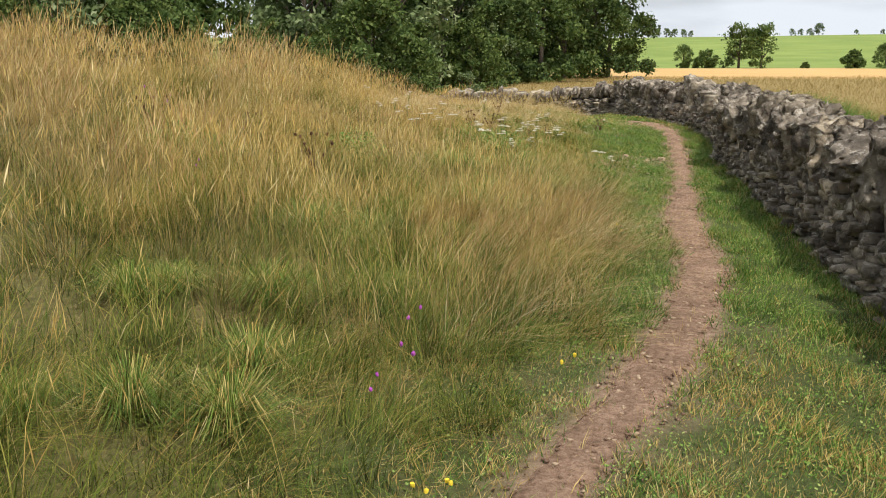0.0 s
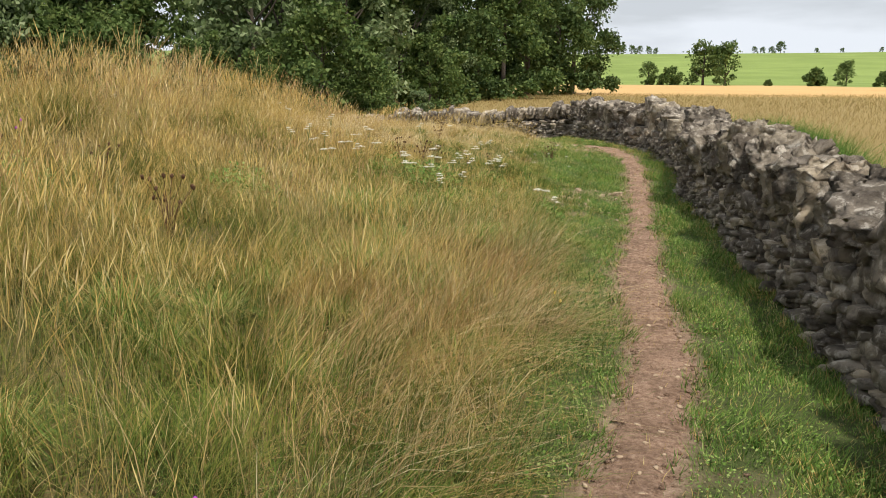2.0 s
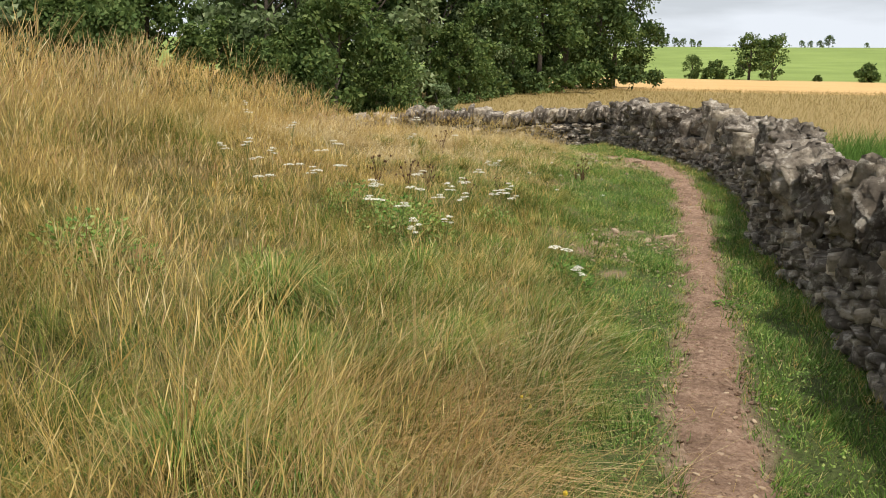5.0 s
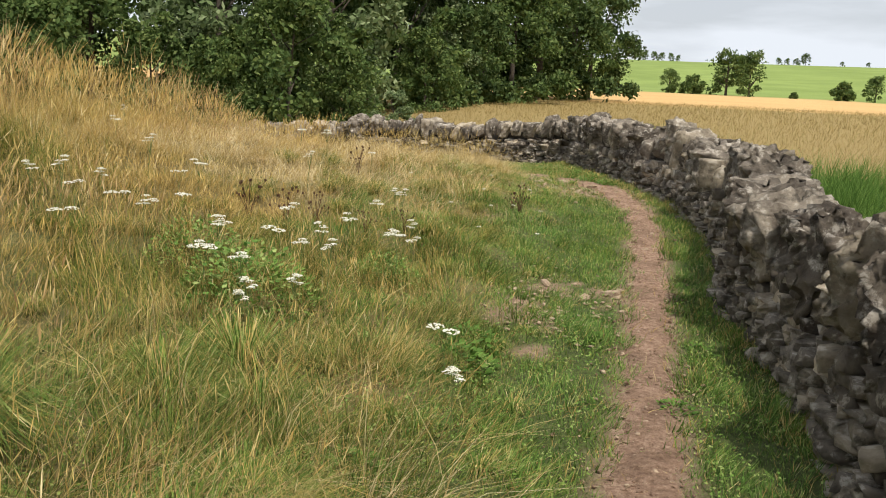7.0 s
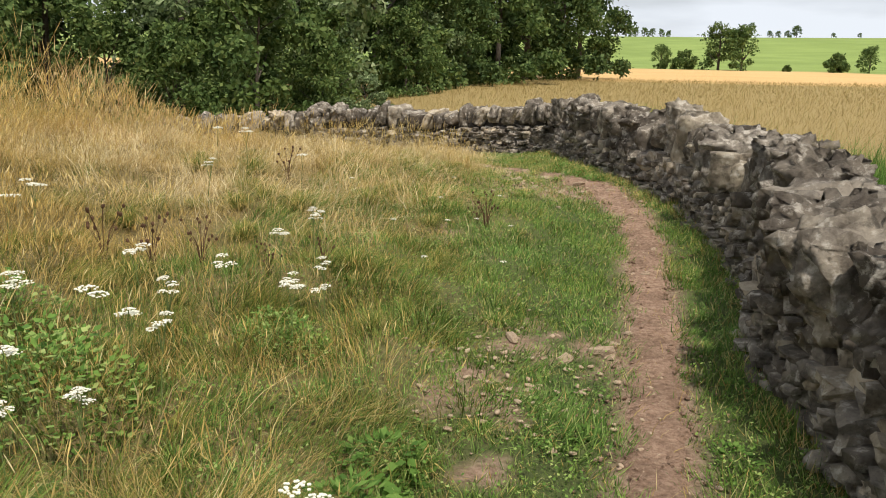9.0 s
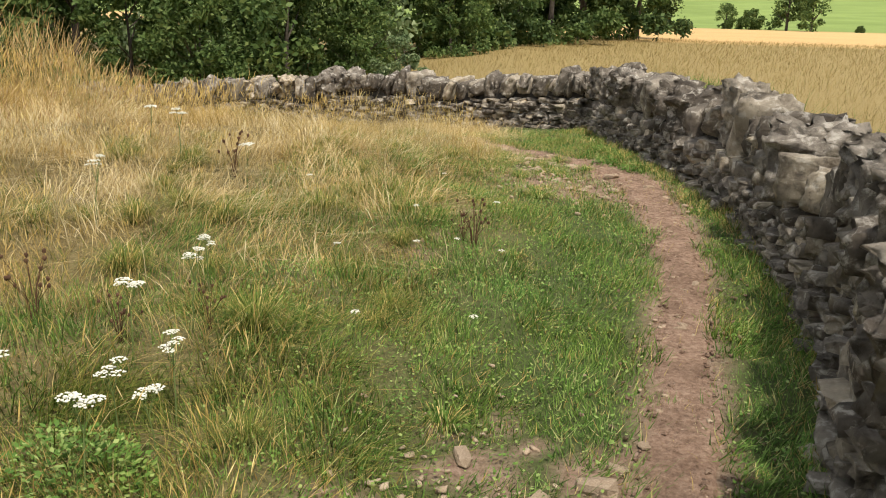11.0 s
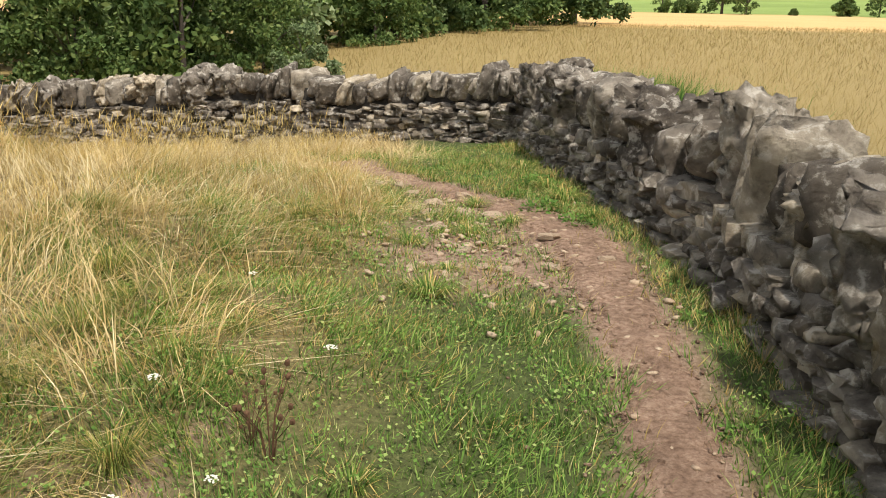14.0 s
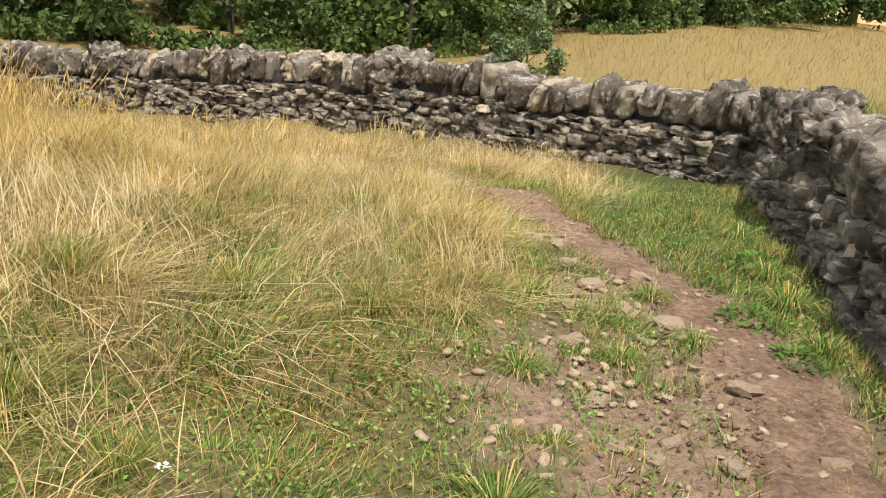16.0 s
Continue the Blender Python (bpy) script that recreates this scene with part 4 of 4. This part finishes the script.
def build_flowers():
    rng = random.Random(21)
    protos = [umbel_plant(60, 0.38, 4, 0.030), umbel_plant(61, 0.36, 2, 0.040), umbel_plant(62, 0.42, 6, 0.024), umbel_plant(63, 0.20, 1, 0.022)]
    spots = [[], [], [], []]
    for x, y, r, n in ((0.75, 11.1, 0.28, 9), (0.55, 11.8, 0.35, 6), (0.2, 11.6, 0.4, 5), (0.95, 10.65, 0.15, 4), (1.55, 12.25, 0.18, 8), (1.7, 12.9, 0.3, 4), (1.85, 10.4, 0.12, 2), (1.88, 9.85, 0.1, 2), (1.68, 12.6, 0.2, 3), (-0.2, 12.7, 0.7, 7), (0.7, 13.6, 0.8, 6), (0.5, 15.4, 0.9, 7), (-1.5, 12.0, 1.2, 9), (-1.0, 14.5, 1.3, 8)):
        for _ in range(max(1, int(n * 0.6))):
            spots[rng.choice((0, 0, 1, 2))].append((x + rng.gauss(0, r), y + rng.gauss(0, r)))
    spots[3] = [(2.41, 14.57), (2.33, 15.12), (2.88, 14.55), (2.59, 14.68), (2.83, 15.4), (2.5, 16.0), (2.0, 14.2), (1.6, 15.6), (2.2, 13.4), (2.7, 13.6)]
    for proto, sp in zip(protos, spots):
        plant_at(proto, sp, rng, (0.85, 1.15))
    knap = knob_plant("purple_flower", 70, 0.45, 2, 0.010, MAT_PURPLE, "small purple thistle-like flower among dry grass", "purple flowers in the meadow")
    plant_at(knap, [(-0.27, 3.52, .95), (-0.12, 4.22), (-3.19, 10.31, 1.3), (-0.2, 3.76), (-5.6, 12.4, 1.3), (-3.4, 10.1, 1.2), (-2.0, 7.0, 1.1)], rng)
    gold = knob_plant("yellow_flower", 72, 0.16, 2, 0.010, MAT_YELLOW, "small yellow flower low in the grass", "yellow flowers in the meadow")
    plant_at(gold, [(-0.1, 3.0), (0.0, 3.05), (0.65, 4.3), (1.5, 8.5), (1.6, 7.6)], rng)
    dead = knob_plant("dry_seed_head", 74, 0.32, 12, 0.009, MAT_SEED, "dark brown branching seed heads on dry stalks", "dead seed heads", 0.11)
    plant_at(dead, [(2.71, 14.98), (2.64, 15.06, .8), (1.01, 15.84, 1.1), (0.7, 12.9), (0.9, 13.2), (0.4, 13.0, 1.1), (1.3, 13.1, .9), (1.6, 13.3, .8), (-3.0, 9.0, 1.6), (-1.2, 8.0, 1.6), (-2.2, 9.6, 1.6)], rng)


def herb(seed, spread, tall, leaves, size, mat, label, group):
    """A low leafy clump growing from the ground."""
    root = tagged(new("leafy_herb"), label, "plant", group)
    g = np.random.default_rng(seed)
    a, r = g.uniform(0, 2 * np.pi, leaves), spread * np.sqrt(g.random(leaves))
    pos = np.stack([r * np.cos(a), r * np.sin(a), tall * g.random(leaves) * (1 - 0.7 * (r / spread) ** 2)], 1)
    axis = np.stack([np.cos(a), np.sin(a), g.uniform(0.0, 0.9, leaves)], 1) + g.normal(size=(leaves, 3)) * 0.4
    axis /= np.linalg.norm(axis, axis=1)[:, None]
    side = np.cross(axis, [0, 0, 1.0] + g.normal(size=(leaves, 3)) * 0.3)
    L = size * g.uniform(0.6, 1.4, leaves)[:, None]
    co = np.stack([pos, pos + axis * L * 0.5 + side * L * 0.3, pos + axis * L, pos + axis * L * 0.5 - side * L * 0.3], 1).reshape(-1, 3)
    b = np.arange(leaves)[:, None] * 4
    v, f = [], []
    for k in range(9):
        u, c = tube([(0, 0, -0.02), tuple(pos[k] * [0.5, 0.5, 0.7]), tuple(pos[k])], [0.003, 0.0025, 0.001], 4)
        f += [tuple(i + len(v) for i in q) for q in c]
        v += u
    part("stalk", mesh_from("stalk", v, f, MAT_STEM), root)
    part("foliage", triangles("foliage", co, np.concatenate([b + [0, 1, 2], b + [0, 2, 3]], 1).reshape(-1, 3), mat), root)
    return root


def build_herbs():
    rng = random.Random(31)
    green = herb(1, 0.17, 0.12, 420, 0.035, MAT_LEAF_FRESH, "low clump of fresh green leaves beside the path", "leafy clumps by the path")
    spots = [(1.95, 10.9, 1.4), (2.05, 11.3, 1.3), (2.9, 11.7, .7), (3.75, 12.2, .8), (2.2, 6.3, .5), (2.5, 7.2, .5), (2.75, 8.4, .6), (3.1, 10.6, .7), (3.5, 11.5, .7), (4.25, 15.3, .6), (4.4, 16.3, .6), (3.9, 18.9, .8), (3.7, 19.6, .8), (4.0, 18.4, .9), (4.1, 19.4, .9), (3.3, 20.2, .7), (3.6, 20.6, .8), (1.6, 8.9, 1.0), (1.5, 9.6, 1.1), (4.15, 18.0, .8), (2.9, 21.0, .7)]
    for k in range(26):
        y = rng.uniform(4, 17)
        sgn = rng.choice((-1, 1))
        spots.append((float(path_x(y)) + sgn * rng.uniform(0.26, 0.5), y, rng.uniform(0.25, 0.5)))
    plant_at(green, spots, rng)
    rank = herb(2, 0.38, 0.40, 1500, 0.034, MAT_CLOVER, "tall feathery green herb among white flowers", "leafy clumps in the meadow")
    plant_at(rank, [(0.75, 11.3), (0.3, 11.9), (1.5, 12.2, .7), (-1.0, 9.5, 1.2), (-2.6, 8.6, 1.2)], rng, (0.8, 1.1))


def tussock(seed, reach, tall, count, wide, mat, label, group):
    """A tuft of long arching blades that spill outwards from one root."""
    root = tagged(new("grass_tussock"), label, "grass", group)
    g = np.random.default_rng(seed)
    for name, share, m in (("green_foliage", 0.8, mat), ("dead_foliage", 0.2, MAT_DRY)):
        n = int(count * share)
        a, out = g.uniform(0, 2 * np.pi, n), reach * g.uniform(0.15, 1.0, n)
        hgt = tall * g.uniform(0.5, 1.1, n)
        d = np.stack([np.cos(a), np.sin(a), np.zeros(n)], 1)
        sd = np.stack([-np.sin(a), np.cos(a), np.zeros(n)], 1) * (wide * g.uniform(0.6, 1.3, n) / 2)[:, None]
        b0 = d * (0.05 * g.random(n))[:, None] - [0, 0, 0.02]
        up = np.stack([np.zeros(n), np.zeros(n), hgt], 1)
        o = d * out[:, None]
        p1, p2, p3 = b0 + up * 0.6 + o * 0.22, b0 + up * 0.95 + o * 0.62, b0 + up * 0.7 + o * 1.05
        co = np.stack([b0 - sd, b0 + sd, p1 - sd, p1 + sd, p2 - sd * 0.8, p2 + sd * 0.8, p3], 1).reshape(-1, 3)
        b = np.arange(n)[:, None] * 7
        tri = np.concatenate([b + [0, 1, 3], b + [0, 3, 2], b + [2, 3, 5], b + [2, 5, 4], b + [4, 5, 6]], 1).reshape(-1, 3)
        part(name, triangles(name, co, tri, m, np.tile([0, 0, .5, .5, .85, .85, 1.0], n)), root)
    return root


def build_tussocks():
    rng = random.Random(51)
    big = tussock(1, 0.44, 0.30, 640, 0.0032, MAT_TUSSOCK, "arching tussock of long green grass", "grass tussocks")
    small = tussock(2, 0.22, 0.15, 260, 0.005, MAT_TUSSOCK, "small green grass tuft on worn ground", "grass tufts")
    straw = tussock(3, 0.34, 0.20, 460, 0.0026, MAT_GREEN, "yellowing grass tussock among dry meadow grass", "grass tussocks")
    a, b, c = [], [], []
    for _ in range(34):
        y = rng.uniform(3.2, 10.5)
        a.append((float(path_x(y)) - rng.uniform(1.0, 2.6) ** 1.1, y, rng.uniform(0.6, 1.1)))
    for _ in range(60):
        y = rng.uniform(10.5, 17.5)
        c.append((float(path_x(y)) - rng.uniform(1.3, 4.0), y, rng.uniform(0.5, 0.95)))
    for _ in range(40):
        y = rng.uniform(8, 18)
        b.append((float(path_x(y)) - rng.uniform(0.5, 1.9), y, rng.uniform(0.4, 0.8)))
    for x, y, k in ((3.1, 17.4, .8), (3.3, 16.9, .7), (3.0, 18.2, .8), (3.55, 18.55, .7), (2.95, 18.7, .7), (2.75, 19.0, .6), (3.45, 17.7, .6), (3.75, 18.05, .6), (3.2, 16.5, .8), (2.8, 17.6, .8), (4.2, 18.7, 1.0), (4.15, 19.2, 1.0), (4.3, 18.2, .9), (4.05, 20.0, .9)):
        b.append((x, y, k))
    plant_at(big, a, rng)
    plant_at(small, b, rng)
    plant_at(straw, c, rng)


def build_loose_stones():
    rng = random.Random(41)
    pale = []
    for k in range(6):
        me = rock(80 + k, 1, 0.22, 0.5).copy()
        me.materials.clear()
        me.materials.append(MAT_RUBBLE)
        pale.append(me)
        ARRAYS[me] = mesh_arrays(me)

    def m_at(x, y, s, sink=0.3):
        k = s * rng.uniform(0.28, 0.5)
        return Matrix.Translation((x, y, float(rise(x, y)) + k * (0.5 - sink))) @ Euler((rng.uniform(-0.25, 0.25), rng.uniform(-0.25, 0.25), rng.uniform(0, 6.28))).to_matrix().to_4x4() @ Matrix.Diagonal((s, s * rng.uniform(0.5, 0.85), k, 1))
    for x, y, s in ((3.93, 17.63, .15), (3.26, 18.59, .14), (3.48, 18.84, .13), (3.64, 18.23, .15), (4.18, 17.17, .12), (3.48, 17.01, .10), (3.66, 17.11, .09), (3.61, 16.99, .10), (3.25, 17.74, .12), (3.86, 17.03, .10), (3.4, 17.3, .12), (3.17, 12.59, .16), (3.25, 12.72, .09), (2.69, 12.69, .12), (3.38, 12.9, .06), (3.79, 14.11, .07), (4.0, 14.73, .06), (3.77, 14.06, .07), (2.95, 12.5, .10), (3.0, 19.2, .16), (3.1, 18.9, .12), (2.85, 19.3, .14), (3.45, 18.3, .14), (3.2, 18.2, .12)):
        o = new("loose_stone", rng.choice(pale))
        o.matrix_basis = m_at(x, y, s * 0.85, 0.36)
        tagged(o, "pale limestone rubble half sunk in bare earth", "stone", "loose stones on the path")
    bits = []
    for _ in range(170):
        x, y = rng.gauss(3.45, 0.38), rng.gauss(17.4, 0.55)
        if x < east_x(y) - 0.15:
            bits.append((rng.choice(pale), m_at(x, y, rng.uniform(0.012, 0.05), 0.38)))
    for _ in range(900):
        i = rng.randrange(20, len(SPINE_P) - 10)
        c = SPINE_P[i]
        bits.append((rng.choice(pale), m_at(c[0] + rng.gauss(0, 0.14), c[1] + rng.gauss(0, 0.05), rng.choice((0.008, 0.012, 0.018, 0.03)))))
    for _ in range(160):
        bits.append((rng.choice(pale), m_at(rng.gauss(2.65, 0.25), rng.gauss(12.3, 0.4), rng.uniform(0.01, 0.04))))
    tagged(new("gravel", joined("gravel", bits, MAT_RUBBLE)), "small pale stones and chips strewn on bare earth", "gravel", kind="stuff")
    clods = []
    for _ in range(5200):
        i = rng.randrange(20, len(SPINE_P) - 5)
        c = SPINE_P[i]
        clods.append((rng.choice(CRUMBS), m_at(c[0] + rng.gauss(0, 0.17), c[1] + rng.gauss(0, 0.05), rng.choice((0.006, 0.010, 0.014, 0.022)), 0.35)))
    for _ in range(500):
        clods.append((rng.choice(CRUMBS), m_at(rng.gauss(3.45, 0.42), rng.gauss(17.4, 0.6), rng.choice((0.008, 0.012, 0.018)), 0.35)))
    tagged(new("earth_crumbs", joined("earth_crumbs", clods, MAT_DIRT)), "crumbs of dry reddish earth along the path", "earth", kind="stuff")
    p = np.array([SPINE_P[GR.integers(20, len(SPINE_P) - 5)] + GR.normal(size=2) * [0.18, 0.05] for _ in range(1500)])
    blades("straw_bits", "bits of dry straw trodden into the path", p, GR.uniform(0.03, 0.12, len(p)), GR.uniform(0.002, 0.005, len(p)), 1.2, MAT_DRY, 2)


build_wall("wall_east", EAST_P, EAST_S, 1, lambda s: 0.92 - 0.15 * float(smooth(13.0, 13.6, s)) * (1 - float(smooth(16.0, 16.8, s))) - 0.32 * float(smooth(16.2, 18.8, s)) + 0.04 * math.sin(s * 1.7) + 0.03 * math.sin(s * 4.1), "weathered grey dry stone wall with rough coping beside the path", lambda s, up: 13.5 < s < 23.5, 3, (0.05, 0.12), (0.13, 0.27), lambda s: 5.0 < s < 16.3)
build_wall("wall_north", NORTH_P, NORTH_S, 1, lambda s: 0.60 + 0.11 * float(smooth(1, 4, s)) + 0.02 * math.sin(s * 2.1), "thin-coursed dry stone wall topped with upright coping stones", lambda s, up: s < 8.5, 4, (0.04, 0.085), (0.09, 0.19), lambda s: False)
build_grass()
build_trees()
build_flowers()
build_herbs()
build_tussocks()
build_loose_stones()
